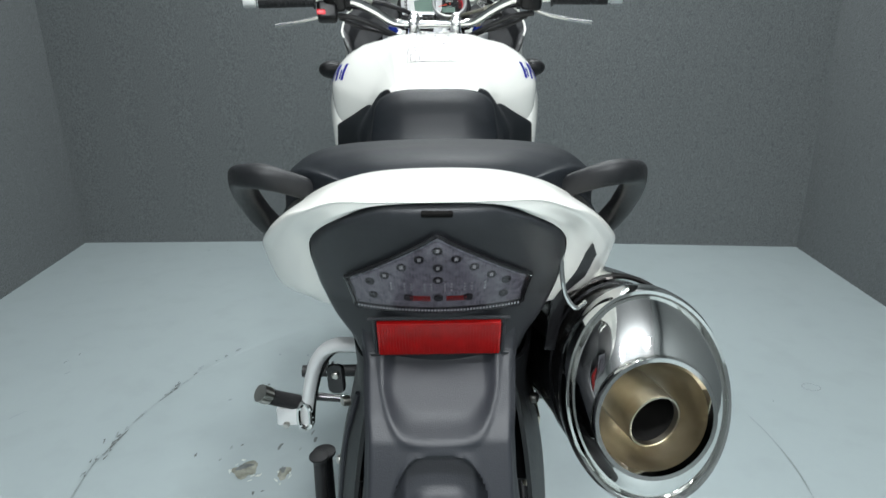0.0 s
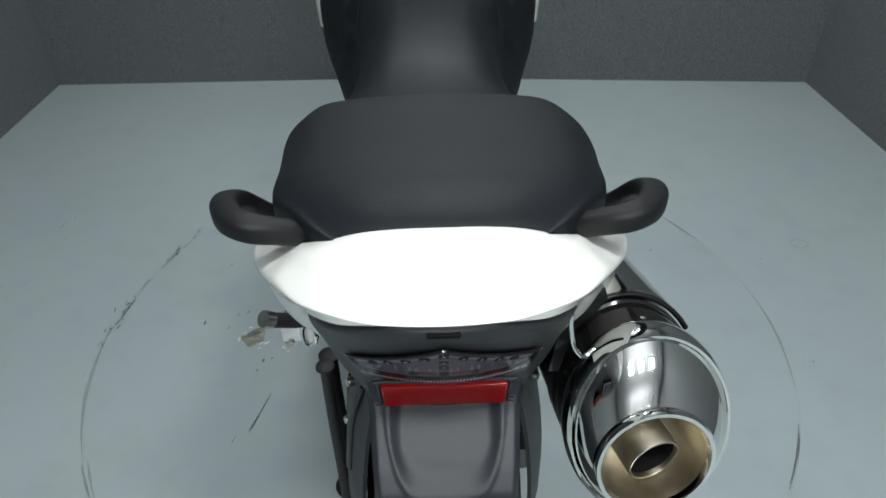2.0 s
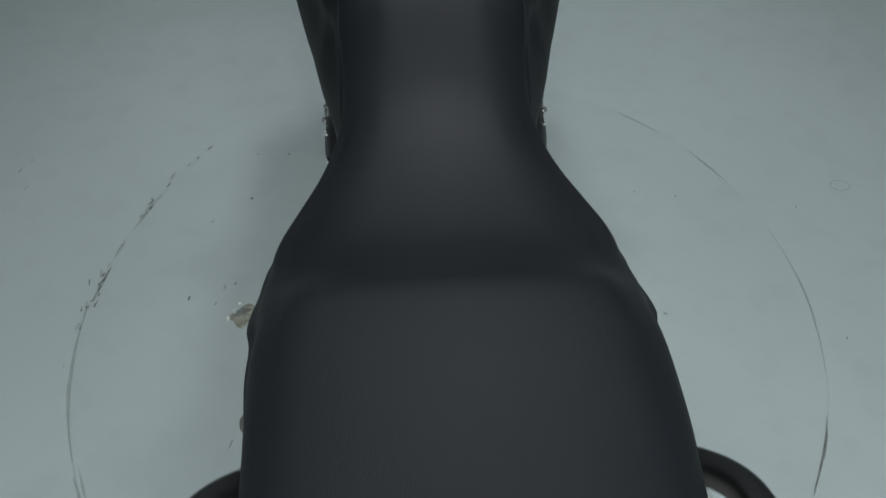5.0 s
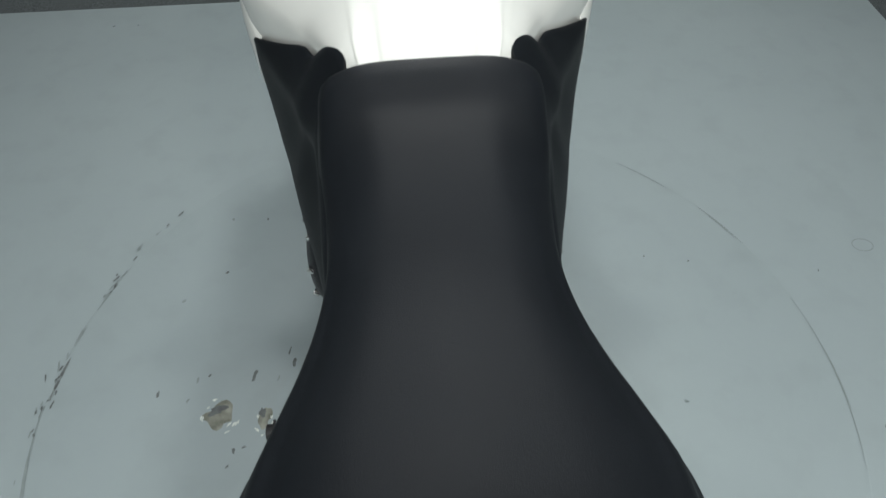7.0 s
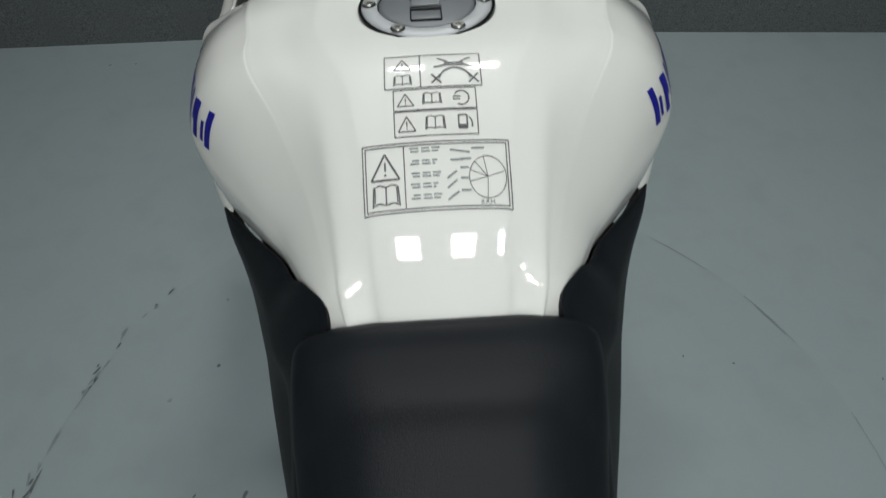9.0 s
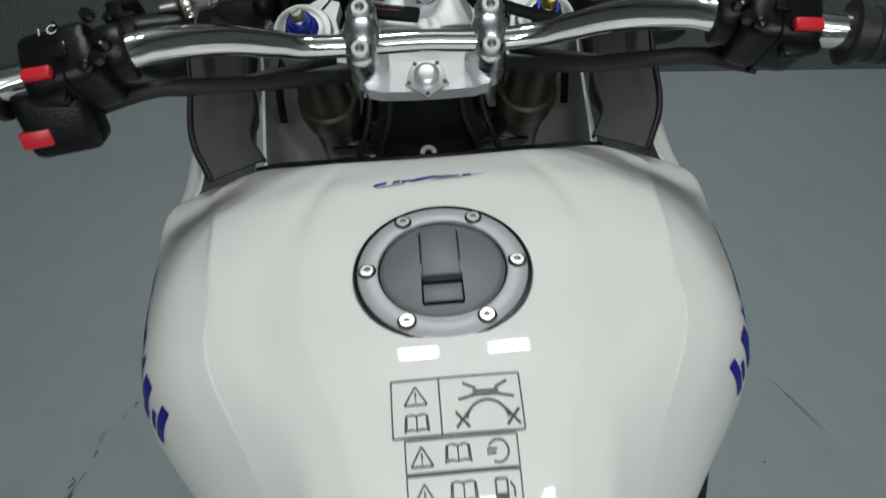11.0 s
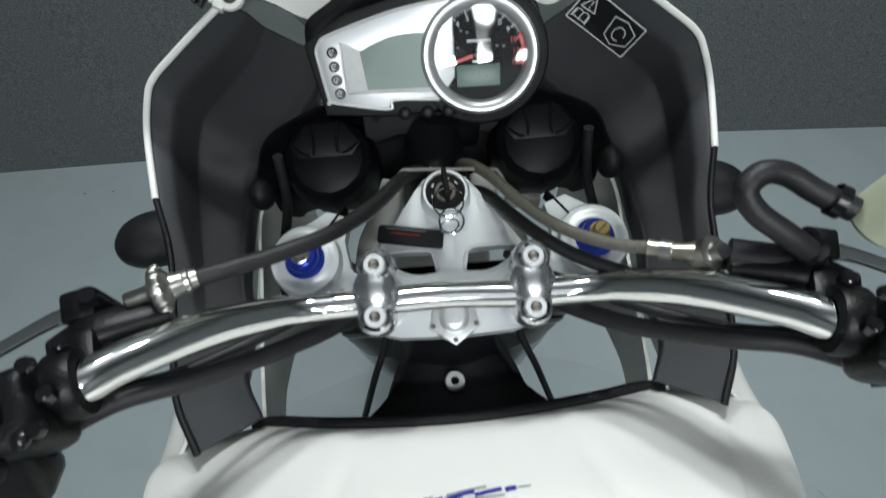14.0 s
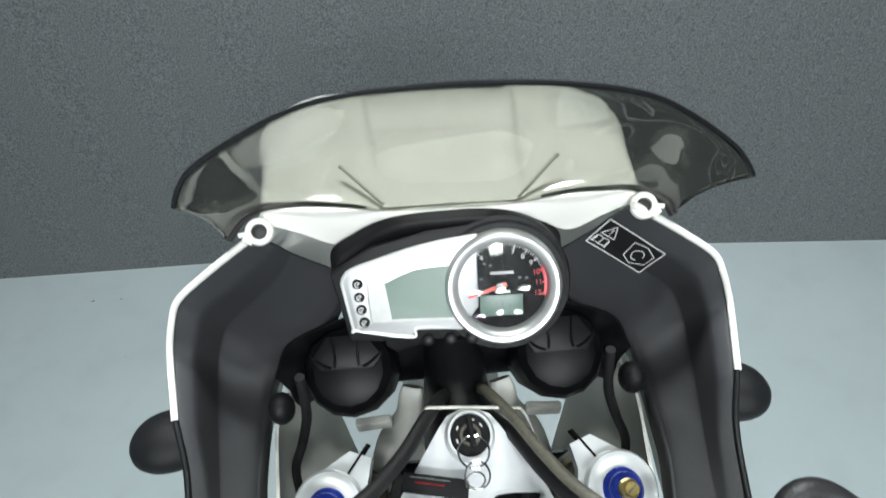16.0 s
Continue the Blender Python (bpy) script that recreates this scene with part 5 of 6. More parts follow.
stem = part("stem_washer", prism([(.0205 * math.cos(radians(a)), .0205 * math.sin(radians(a))) for a in range(54, 414, 72)], .003, ym @ pose(-.001, .008, .002), .001), SILVER, yoke)
for a in (54, 126, 198, 270, 342):
    part("pin", lathe([(0, .001), (.0016, .001), (.002, 0)], ym @ pose(-.001 + .0168 * math.cos(radians(a)), .008 + .0168 * math.sin(radians(a)), .0052), 10), SOCKET, stem)
part("yoke_guard", surf([[(-.05, 1.365, 1.0), (-.045, 1.365, .97), (-.06, 1.37, .93)], [(0, 1.352, 1.0), (0, 1.350, .97), (0, 1.352, .93)], [(.05, 1.365, 1.0), (.045, 1.365, .97), (.06, 1.37, .93)]], 9, 9, .003), PLASTIC, bike)
gd = part("front_tray", surf([[(-.110, 1.270, .950), (-.090, 1.300, .925), (-.055, 1.340, .922), (-.045, 1.385, .935), (-.05, 1.42, .94)], [(-.05, 1.268, .950), (-.040, 1.305, .926), (-.028, 1.340, .930), (-.025, 1.385, .945), (-.03, 1.42, .95)], [(0, 1.268, .950), (0, 1.305, .926), (0, 1.340, .931), (0, 1.385, .947), (0, 1.42, .955)], [(.05, 1.268, .950), (.040, 1.305, .926), (.028, 1.340, .930), (.025, 1.385, .945), (.03, 1.42, .95)], [(.110, 1.268, .950), (.090, 1.300, .925), (.055, 1.340, .922), (.045, 1.385, .935), (.05, 1.42, .94)]], 25, 21, .003), PLASTIC, bike, "black plastic tray in front of the tank")
part("tray_bolt", lathe([(0, .002), (.0035, .002), (.0038, .005), (.0075, .005), (.0085, .003), (.0085, -.002)], frame_at((-.001, 1.333, .937), (0, -.3, .95)), 24), WHITE_INK, gd)
part("socket", lathe([(0, .0025), (.0036, .0025)], frame_at((-.001, 1.333, .937), (0, -.3, .95)), 6), SOOT_AND_SHADE, gd)

# ignition lock
im = frame_at(ym @ Vector((.000, .1025, .007)), UP)
lock = part("ignition_lock", lathe([(0, .0095), (.0120, .0095), (.0142, .0090), (.0150, .007), (.0150, 0)], im, 36), DIAL_BLACK, bike, "round black ignition lock")
part("lock_face", lathe([(.0052, .0096), (.0056, .0108), (.0078, .0108), (.0084, .0096)], im, 28), SOCKET, lock)
part("lock_boss", lathe([(.0150, .0060), (.0154, .0098), (.0172, .0098), (.0190, .006), (.0205, -.012)], im, 36), YOKE, lock)
for a in (35, 75, 150, 200):
    part("lock_mark", block(.0030, .0012, .0002, im @ pose(.0108 * math.cos(radians(a)), .0108 * math.sin(radians(a)), .0097, 0, 0, a + 90), 0), WHITE_INK, lock, smooth=0)
part("lock_wire", tube([ym @ Vector(p) for p in ((-.0460, .098, .008), (-.0410, .112, .010), (-.0340, .1225, .011), (-.0240, .1240, .011), (.0330, .1200, .011), (.0430, .1170, .011), (.0490, .1030, .009), (.0530, .0900, .006))], .0014, 8, 40), STEEL, yoke)

# handlebar
BAR = [(-.41, 1.185, 1.114), (-.30, 1.214, 1.119), (-.212, 1.248, 1.119), (-.185, 1.267, 1.115), (-.15, 1.295, 1.099), (-.12, 1.315, 1.081), (-.095, 1.325, 1.070), (-.05, 1.3285, 1.066), (0, 1.3285, 1.066)]
full = BAR + [(-x, y - .004, z - .001) for x, y, z in BAR[-2::-1]]
part("handlebar", tube(full, [.0118, .0118, .0118, .0118, .0118, .0110, .0100, .0094, .0094, .0094, .0100, .0110, .0118, .0118, .0118, .0118, .0118], 24, 120), CHROME, bike, "chromed tubular handlebar")
for s, a, b in ((-1, Vector((-.048, 1.3397, 1.0915)), Vector((-.050, 1.3120, 1.0715))), (1, Vector((.057, 1.3377, 1.0875)), Vector((.055, 1.3100, 1.0685)))):
    mid, d = (a + b) / 2, (a - b).normalized()
    n = Vector((0, -.53, .85))
    km = frame_at(mid, n, (1, 0, 0))
    rs = part("riser", ball(.0160, .0200, .0150, km @ pose(0, 0, -.0105), 36, 22, .86), BRIGHT, bike, "polished handlebar clamp")
    part("clamp_body", block(.025, .046, .026, km @ pose(0, 0, -.024), .008, 3), BRIGHT, rs)
    part("clamp_base", lathe([(.019, -.075), (.019, -.052), (.0165, -.046), (.0150, -.03)], km @ pose(0, -.003, .0), 28), BRIGHT, rs)
    for q in (a, b):
        part("bolt_boss", lathe([(.0098, .0015), (.0116, 0), (.0128, -.006), (.0132, -.022)], frame_at(q - n * .0004, n), 28), BRIGHT, rs)
    for p in (a, b):
        bo = part("clamp_bolt", lathe([(.0034, .0006), (.0038, .0030), (.0066, .0030), (.0074, .0016), (.0074, -.006)], frame_at(p + n * .0016, n), 24), PALE_ALLOY, rs)
        part("socket", lathe([(0, -.0004), (.0022, -.0004), (.0037, .0004)], frame_at(p + n * .0034, n), 6), SOCKET, bo)

# ---- fuel cap ----
cm = frame_at((0, 1.112, 1.0352), (0, .05, 1))
fc = part("fuel_cap", lathe([(.0555, -.006), (.0570, .0008), (.0562, .0024), (.0540, .0026), (.0538, .0012)], cm, 72), GLOSS_BLACK, bike, "flush round fuel cap with silver bolt ring")
part("cap_ring", lathe([(.0405, .0010), (.0410, .0034), (.0425, .0040), (.0520, .0036), (.0535, .0026), (.0538, .0005)], cm, 72), SATIN, fc, "satin silver ring")
part("cap_disc", lathe([(0, .0030), (.036, .0028), (.0388, .0018), (.0402, .0)], cm, 64), CAP_GREY, fc, "dark grey cap disc")
part("cap_gap", lathe([(.0398, .0012), (.0412, .0012)], cm @ pose(0, 0, .0004), 64), SOOT_AND_SHADE, fc)
part("key_flap", block(.0235, .040, .0030, cm @ pose(-.001, .012, .0040), .001), CAP_GREY, fc, "hinged grey key flap")
part("flap_recess", block(.0245, .020, .0008, cm @ pose(-.001, -.0195, .0031), .0002), SOOT_AND_SHADE, fc)
part("flap_step", block(.0235, .0050, .0022, cm @ pose(-.001, -.0105, .0040), .0008), PLASTIC, fc)
part("flap_tail", block(.0235, .0130, .0014, cm @ pose(-.001, -.0210, .0035), .0005), CAP_GREY, fc)
for s in (-1, 1):
    part("flap_line", block(.0008, .058, .0006, cm @ pose(-.001 + s * .0125, .001, .0033), 0), SOOT_AND_SHADE, fc, smooth=0)
for a in (0, 60, 120, 180, 240, 300):
    bo = part("cap_bolt", lathe([(.0020, .0030), (.0022, .0056), (.0042, .0056), (.0048, .0046), (.0048, .0030)], cm @ pose(.0472 * math.cos(radians(a)), .0472 * math.sin(radians(a)), 0), 20), STEEL, fc)
    part("screw_gap", lathe([(.0047, .0041), (.0058, .0041)], cm @ pose(.0472 * math.cos(radians(a)), .0472 * math.sin(radians(a)), .0002), 20), SOOT_AND_SHADE, bo)
    part("socket", lathe([(0, .0034), (.0022, .0034)], cm @ pose(.0472 * math.cos(radians(a)), .0472 * math.sin(radians(a)), 0), 6), SOOT_AND_SHADE, bo)

# ---- warning stickers on the tank ----


def rect(x0, y0, x1, y1):
    return [[(x0, y0), (x1, y0)], [(x1, y0), (x1, y1)], [(x1, y1), (x0, y1)], [(x0, y1), (x0, y0)]]


def sign(cx, cy, h):
    w = h * .62
    return [[(cx - w, cy - h / 2), (cx + w, cy - h / 2)], [(cx + w, cy - h / 2), (cx, cy + h / 2)], [(cx, cy + h / 2), (cx - w, cy - h / 2)], [(cx, cy + h * .18), (cx, cy - h * .16)], [(cx, cy - h * .26), (cx, cy - h * .36)]]


def book(cx, cy, w, h):
    out = [[(cx, cy + h * .40), (cx, cy - h * .42)]]
    for s in (-1, 1):
        out += [[(cx, cy + h * .40), (cx + s * w * .25, cy + h * .5), (cx + s * w * .45, cy + h * .40)], [(cx, cy - h * .42), (cx + s * w * .25, cy - h * .34), (cx + s * w * .5, cy - h * .42)],
                [(cx + s * w * .45, cy + h * .40), (cx + s * w * .5, cy - h * .5)], [(cx + s * w * .40, cy + h * .36), (cx + s * w * .42, cy - h * .32)]]
    return out


def sticker(name, groups, label):
    ob = None
    for lines, w, mat, kind in groups:
        p = part(kind if ob else name, strokes(lines, w, on_tank), mat, ob or tank, "" if ob else label, 0)
        ob = ob or p
    return ob


sticker("warning_sticker", [(rect(-.034, 1.002, .036, 1.0325) + [[(-.008, 1.002), (-.008, 1.0325)]], .0009, INK, "border"), (sign(-.021, 1.0235, .010), .0009, INK, "sign"), (book(-.021, 1.0090, .013, .009), .0008, INK, "book"),
                            ([[(.000, 1.005), (.007, 1.013)], [(.000, 1.013), (.007, 1.005)], [(.027, 1.005), (.034, 1.013)], [(.027, 1.013), (.034, 1.005)]], .0014, INK, "cross"),
                            ([arc(.017, 1.007, .0115, 10, 170, 12), [(.010, 1.0235), (.024, 1.0235)], [(.009, 1.0215), (.025, 1.0215)], [(.002, 1.0195), (.011, 1.0215)], [(.032, 1.0195), (.023, 1.0215)], [(.005, 1.0285), (.012, 1.025)], [(.029, 1.0285), (.022, 1.025)]], .0013, INK, "drawing")],
        "small grey-lined warning sticker with a crossed-out diagram")
sticker("warning_sticker", [(rect(-.028, .9845, .031, 1.0005), .0008, INK, "border"), (sign(-.0195, .9925, .0095), .0009, INK, "sign"), (book(-.0005, .9928, .0135, .009), .0008, INK, "book"), ([arc(.0205, .9925, .0055, -120, 150, 12), [(.0145, .9935), (.020, .9935)], [(.0145, .9915), (.0195, .9915)]], .001, INK, "helmet")], "small grey-lined warning sticker with a helmet sign")
sticker("warning_sticker", [(rect(-.028, .9665, .031, .9835), .0008, INK, "border"), (sign(-.0192, .9748, .010), .0009, INK, "sign"), (book(.001, .9750, .0140, .0095), .0008, INK, "book"), (rect(.0175, .9705, .0235, .9795) + [[(.0175, .9725), (.0235, .9725)], [(.0175, .9715), (.0235, .9715)], [(.025, .978), (.027, .975), (.027, .971)]], .0011, INK, "pump")], "small grey-lined warning sticker with a fuel pump sign")
T0 = sticker("running_in_sticker", [(rect(-.0515, .9205, .0515, .9625) + rect(-.0495, .9222, .0495, .9608) + [[(-.0225, .9222), (-.0225, .9608)]], .0008, INK, "border"), (sign(-.036, .9485, .016), .0013, INK, "sign"), (book(-.036, .9310, .019, .013), .001, INK, "book"),
                                    ([[(a, y), (b, y)] for k, y in enumerate((.9588, .9568, .9510, .9490, .9432, .9412, .9365, .9345, .9298, .9278)) for a, b in ((-.0185 + .0008 * (k % 3), -.0120), (-.0100, -.0045 + .0006 * (k % 2)), (-.0028, .0030 - .0012 * (k % 4)))], .0010, FAINT, "text_bar"),
                                    ([arc(.0355, .9395, .0130, 0, 360, 30)], .0006, INK, "circle"), ([[(.0355, .9395), (.0345, .9240)], [(.0355, .9395), (.033, .9520)], [(.0355, .9395), (.027, .949)], [(.0355, .9395), (.0235, .944)], [(.0355, .9395), (.0235, .937)], [(.0355, .9395), (.047, .943)]], .0005, INK, "spoke"),
                                    ([[(.010, .957), (.024, .955)], [(.010, .9505), (.019, .9505)], [(.007, .939), (.014, .9435)], [(.007, .933), (.014, .938)], [(.007, .926), (.015, .931)], [(.025, .9575), (.034, .9575)], [(.0165, .9510), (.0245, .9510)], [(.0165, .9455), (.0225, .9455)], [(.0165, .9390), (.0225, .9390)], [(.0165, .9315), (.0235, .9315)]], .0012, FAINT, "arrow")],
             "large grey-lined running-in sticker with a round diagram")
words("R.P.M.", .0042, frame_at(on_tank(.035, .9240)[0] + Vector((0, 0, .0006)), on_tank(.035, .9240)[1]), INK, T0)

# model mark ahead of the cap: slanted blue and grey bars
MARK = [(-.0450, -.0040, -.0355, -.0008), (-.0310, -.0020, -.0255, -.0004), (-.0240, -.0017, -.0165, .0006), (-.0172, -.0017, -.0045, .0016), (-.0045, .0022, .0030, .0029), (.0030, .0006, .0195, .0033), (.0216, .0022, .0285, .0033)]
for i, (ua, va, ub, vb) in enumerate(MARK):
    part("model_mark", strokes([[(ua, 1.2085 + va), ((ua + ub) / 2, 1.2087 + (va + vb) / 2), (ub, 1.2085 + vb)]], .0026 if i % 3 else .0032, on_tank), BLUE_INK, tank, smooth=0)
for line, w in (([(-.0435, 1.2010), (-.0330, 1.2028), (-.0225, 1.2045)], .0016), ([(-.0140, 1.2107), (-.002, 1.2128), (.0105, 1.2143)], .0014), ([(-.0015, 1.2066), (.010, 1.2070), (.0210, 1.2075)], .0011), ([(-.0300, 1.2092), (-.0220, 1.2108)], .0010), ([(.0290, 1.2118), (.0375, 1.2120)], .0009)):
    part("mark_shadow", strokes([line], w, on_tank), FAINT, tank, smooth=0)
# blue name bars along the tank's shoulders
for s in (-1, 1):
    def on_side(u, v, s=s):
        p, n, _, _ = TREE.ray_cast(Vector((s * .5, u, v)), Vector((-s, 0, 0)))
        return (p, n if n.x * s > 0 else -n) if p else (Vector((s * .2, u, v)), Vector((s, 0, 0)))
    for i, w in enumerate((.0075, .0095, .0055, .0090, .0105, .0080, .0090)):
        y0 = 1.052 + i * .0225
        z0 = .9640 - i * .0035
        part("name_mark", strokes([[(y0 + .006, z0 + .017), (y0, z0 - .016)]], w, on_side), BLUE_INK, tank, smooth=0)
        part("name_mark", strokes([[(y0 + .0125, z0 + (.015 if i % 2 else .004)), (y0 + .009, z0 - (.004 if i % 2 else .014))]], .0050, on_side), BLUE_INK, tank, smooth=0)

# ---- sticker on the inner fairing ----
fair = [o for o in bike.children if o.name.startswith("inner_fairing") and o.data.vertices[0].co.x > 0][0]
bmf = bmesh.new()
bmf.from_mesh(fair.data)
FT = BVHTree.FromBMesh(bmf)
S_A, S_B, S_C, S_D = (Vector(p) for p in ((.1205, 1.5616, 1.1250), (.1737, 1.5604, 1.0792), (.1891, 1.5522, 1.1092), (.1369, 1.5566, 1.1527)))


def on_fairing(u, v):
    a, b = (u + .0275) / .055, (v + .0135) / .027
    p0 = (S_A * (1 - a) + S_B * a) * (1 - b) + (S_D * (1 - a) + S_C * a) * b
    d = Vector((0, .62, -.78))
    p, n, _, _ = FT.ray_cast(p0 - d * .08, d)
    return (p - d * .0008, -d) if p else (p0, -d)


st = part("fairing_sticker", strokes([[(-.027, v), (.027, v)] for v in np.linspace(-.0119, .0119, 9)], .00305, on_fairing, .0010), DIAL_BLACK, fair, "black sticker with white outline signs", 0)
part("border", strokes(rect(-.0275, -.0135, .0275, .0135), .0011, on_fairing, .0024), WHITE_INK, st, smooth=0)
part("sign", strokes(sign(-.018, .006, .010), .0009, on_fairing, .0024), WHITE_INK, st, smooth=0)
part("book", strokes(book(-.019, -.006, .013, .009), .0008, on_fairing, .0024), WHITE_INK, st, smooth=0)
part("shield", strokes([[(.002, .008), (.013, .010), (.024, .006), (.024, -.004), (.013, -.010), (.004, -.006), (.002, .008)], arc(.013, 0, .005, 0, 300, 10)], .0009, on_fairing, .0024), WHITE_INK, st, smooth=0)
bmf.free()

# ---- grips, switches, levers ----
for s in (-1, 1):
    dy = 0 if s < 0 else -.006
    e0, e1 = Vector((s * .272, 1.2225 + dy, 1.1190)), Vector((s * .400, 1.188 + dy, 1.1145))
    dirn = (e1 - e0).normalized()
    gp = part("grip", tube([e0 + dirn * (k * .016) for k in range(9)], .0165, 20, 40), RUBBER, bike, "ribbed black rubber handlebar grip")
    part("grip_flange", lathe([(.0165, 0), (.021, .001), (.021, .005), (.0165, .006)], frame_at(e0, dirn), 28), RUBBER, gp)
    for k in range(12):
        part("grip_rib", lathe([(.0162, 0), (.0175, .001), (.0175, .004), (.0162, .005)], frame_at(e0 + dirn * (.014 + k * .009), dirn), 24), RUBBER, gp)
    part("bar_end", lathe([(.0, .028), (.012, .028), (.0145, .025), (.0145, .002), (.012, 0)], frame_at(e1, dirn), 24), WHITE_INK if s < 0 else SILVER, gp, "pale bar end weight")
    c0 = Vector((s * .222, 1.243 + dy, 1.1205))
    sw = part("switch_housing", block(.048, .044, .046, frame_at(c0, (0, -.45, .9), dirn * s) @ pose(s * .010, -.004, .0), .009, 3), PERCH, bike, "black switch housing with red button")
    sf = frame_at(c0, (0, -.45, .9), dirn * s)
    part("switch_collar", lathe([(.0115, 0), (.0165, .001), (.0172, .003), (.0172, .012), (.0115, .013)], frame_at(Vector((s * .202, 1.2560 + dy, 1.1180)), dirn), 28), PERCH, sw)
    part("housing_seam", block(.0008, .0445, .0465, frame_at(c0, (0, -.45, .9), dirn * s) @ pose(s * .006, -.004, .0), 0), SOOT_AND_SHADE, sw, smooth=0)
    part("thumb_paddle", block(.026, .012, .010, frame_at(c0, (0, -.45, .9), dirn * s) @ pose(s * .022, -.026, .012, 0, 0, s * 20), .004, 2), PERCH, sw)
    part("red_switch", block(.018, .008, .006, sf @ pose(s * .020, -.018, .026, 0, 0, s * 8), .002), RED_PLASTIC, sw, "red rocker switch")
    if s < 0:
        part("switch_lower", block(.046, .034, .046, pose(-.246, 1.224, 1.092, -20, 0, 12), .008, 3), PERCH, sw)
        part("red_switch", block(.020, .006, .012, pose(-.257, 1.2045, 1.090, -20, 0, 12), .002), RED_PLASTIC, sw, "red rocker switch")
    part("switch_rocker", block(.010, .010, .006, sf @ pose(s * .004, -.006, .026), .002), GLOSS_BLACK, sw)
    part("switch_button", ball(.005, .005, .004, sf @ pose(-s * .008, -.020, .024), 14, 8), GLOSS_BLACK, sw)
    part("switch_mark", strokes([arc(s * .006, .010, .003, 30, 330, 9), [(s * .014, .008), (s * .014, .013)]], .0009, lambda u, v: (sf @ Vector((u, v, .0255)), sf.to_3x3() @ Vector((0, 0, 1)))), WHITE_INK, sw, smooth=0)
    for bx, by in ((-.016, .014), (-.016, -.018)):
        part("screw", lathe([(0, .002), (.0038, .002), (.0045, 0), (.0045, -.003)], sf @ pose(s * bx, by, .0255), 14), GLOSS_BLACK, sw)
    # lever perch, lever
    pb = Vector((s * .196, 1.290 + dy, 1.115))
    pc = part("lever_perch", bar_skin([(s * .168, 1.304 + dy, 1.107), (s * .186, 1.298 + dy, 1.110), (s * .206, 1.290 + dy, 1.112), (s * .228, 1.280 + dy, 1.108)], [.0085, .0110, .0130, .0100], [.0085, .0100, .0115, .0090], 24, 2.6), PERCH, bike, "black cast lever perch")
    part("perch_clamp", lathe([(.0122, -.009), (.0185, -.008), (.0195, -.006), (.0195, .006), (.0185, .008), (.0122, .009)], frame_at(Vector((s * .206, 1.2535 + dy, 1.1185)), dirn), 24), PERCH, pc)
    part("perch_neck", block(.018, .030, .014, frame_at(Vector((s * .206, 1.272 + dy, 1.1160)), (0, -.2, .97), dirn * s), .004, 2), PERCH, pc)
    for q in (-.008, .008):
        part("clamp_bolt", lathe([(0, .0030), (.0032, .0032), (.0044, .0020), (.0044, -.004)], frame_at(Vector((s * .206, 1.2535 + dy, 1.1185)) + dirn * q * .2 + Vector((0, q * 1.9, .0180)), (0, -.2, .98)), 14), GLOSS_BLACK, pc)
    part("pivot_ear", block(.020, .020, .006, frame_at(pb + Vector((s * .020, .014, .008)), (0, -.3, .95), dirn * s), .003, 2), PERCH, pc)
    part("lever", tube([pb + Vector((s * .010, .016, -.004)), pb + Vector((s * .045, .024, -.016)), pb + Vector((s * .09, .014, -.032)), pb + Vector((s * .140, -.006, -.044)), pb + Vector((s * .185, -.026, -.052))], [.008, .0075, .007, .0065, .0075], 12, 40, flat=.7), CHROME, pc, "polished control lever")
    part("pivot", lathe([(0, .003), (.005, .003), (.006, 0), (.006, -.03)], frame_at(pb + Vector((s * .012, .016, .013)), (0, -.3, .95)), 14), GLOSS_BLACK, pc)
    part("loom", tube([(s * .235, 1.240 + dy, 1.085), (s * .20, 1.262 + dy, 1.082), (s * .165, 1.277 + dy, 1.072), (s * .12, 1.305 + dy, 1.052), (s * .08, 1.34, 1.03), (s * .06, 1.40, .99)], .0062, 12, 50), RUBBER, bike, "black cable loom under the handlebar")
    part("cable", tube([(s * .225, 1.27 + dy, 1.080), (s * .18, 1.29 + dy, 1.060), (s * .12, 1.33 + dy, 1.045), (s * .07, 1.38, 1.02), (s * .06, 1.45, .95)], .0042, 10, 50), RUBBER, bike)
    part("down_cable", tube([(s * .034, 1.360, 1.01), (s * .036, 1.352, .97), (s * .050, 1.345, .93), (s * .07, 1.34, .86)], .0036, 10, 30), RUBBER, bike)
    part("down_cable", tube([(s * .050, 1.368, 1.01), (s * .056, 1.355, .97), (s * .070, 1.345, .93), (s * .09, 1.34, .86)], .0030, 10, 30), RUBBER, bike)

# clutch cable and its adjuster
adj = part("cable_adjuster", lathe([(.0035, -.026), (.0048, -.024), (.0048, -.014), (.0060, -.012), (.0125, -.010), (.0138, -.007), (.0138, -.004), (.0110, -.001), (.0078, .001), (.0068, .008), (.0074, .0085), (.0074, .011), (.0062, .012), (.0058, .016)], frame_at((-.1655, 1.3135, 1.1210), (.93, .36, -.05)), 28), STEEL, bike, "knurled steel clutch cable adjuster")
for k in range(14):
    a = 2 * math.pi * k / 14
    part("knurl", ball(.0012, .0012, .0034, frame_at((-.1655, 1.3135, 1.1210), (.93, .36, -.05)) @ pose(.0138 * math.cos(a), .0138 * math.sin(a), -.0055), 8, 6), STEEL, adj)
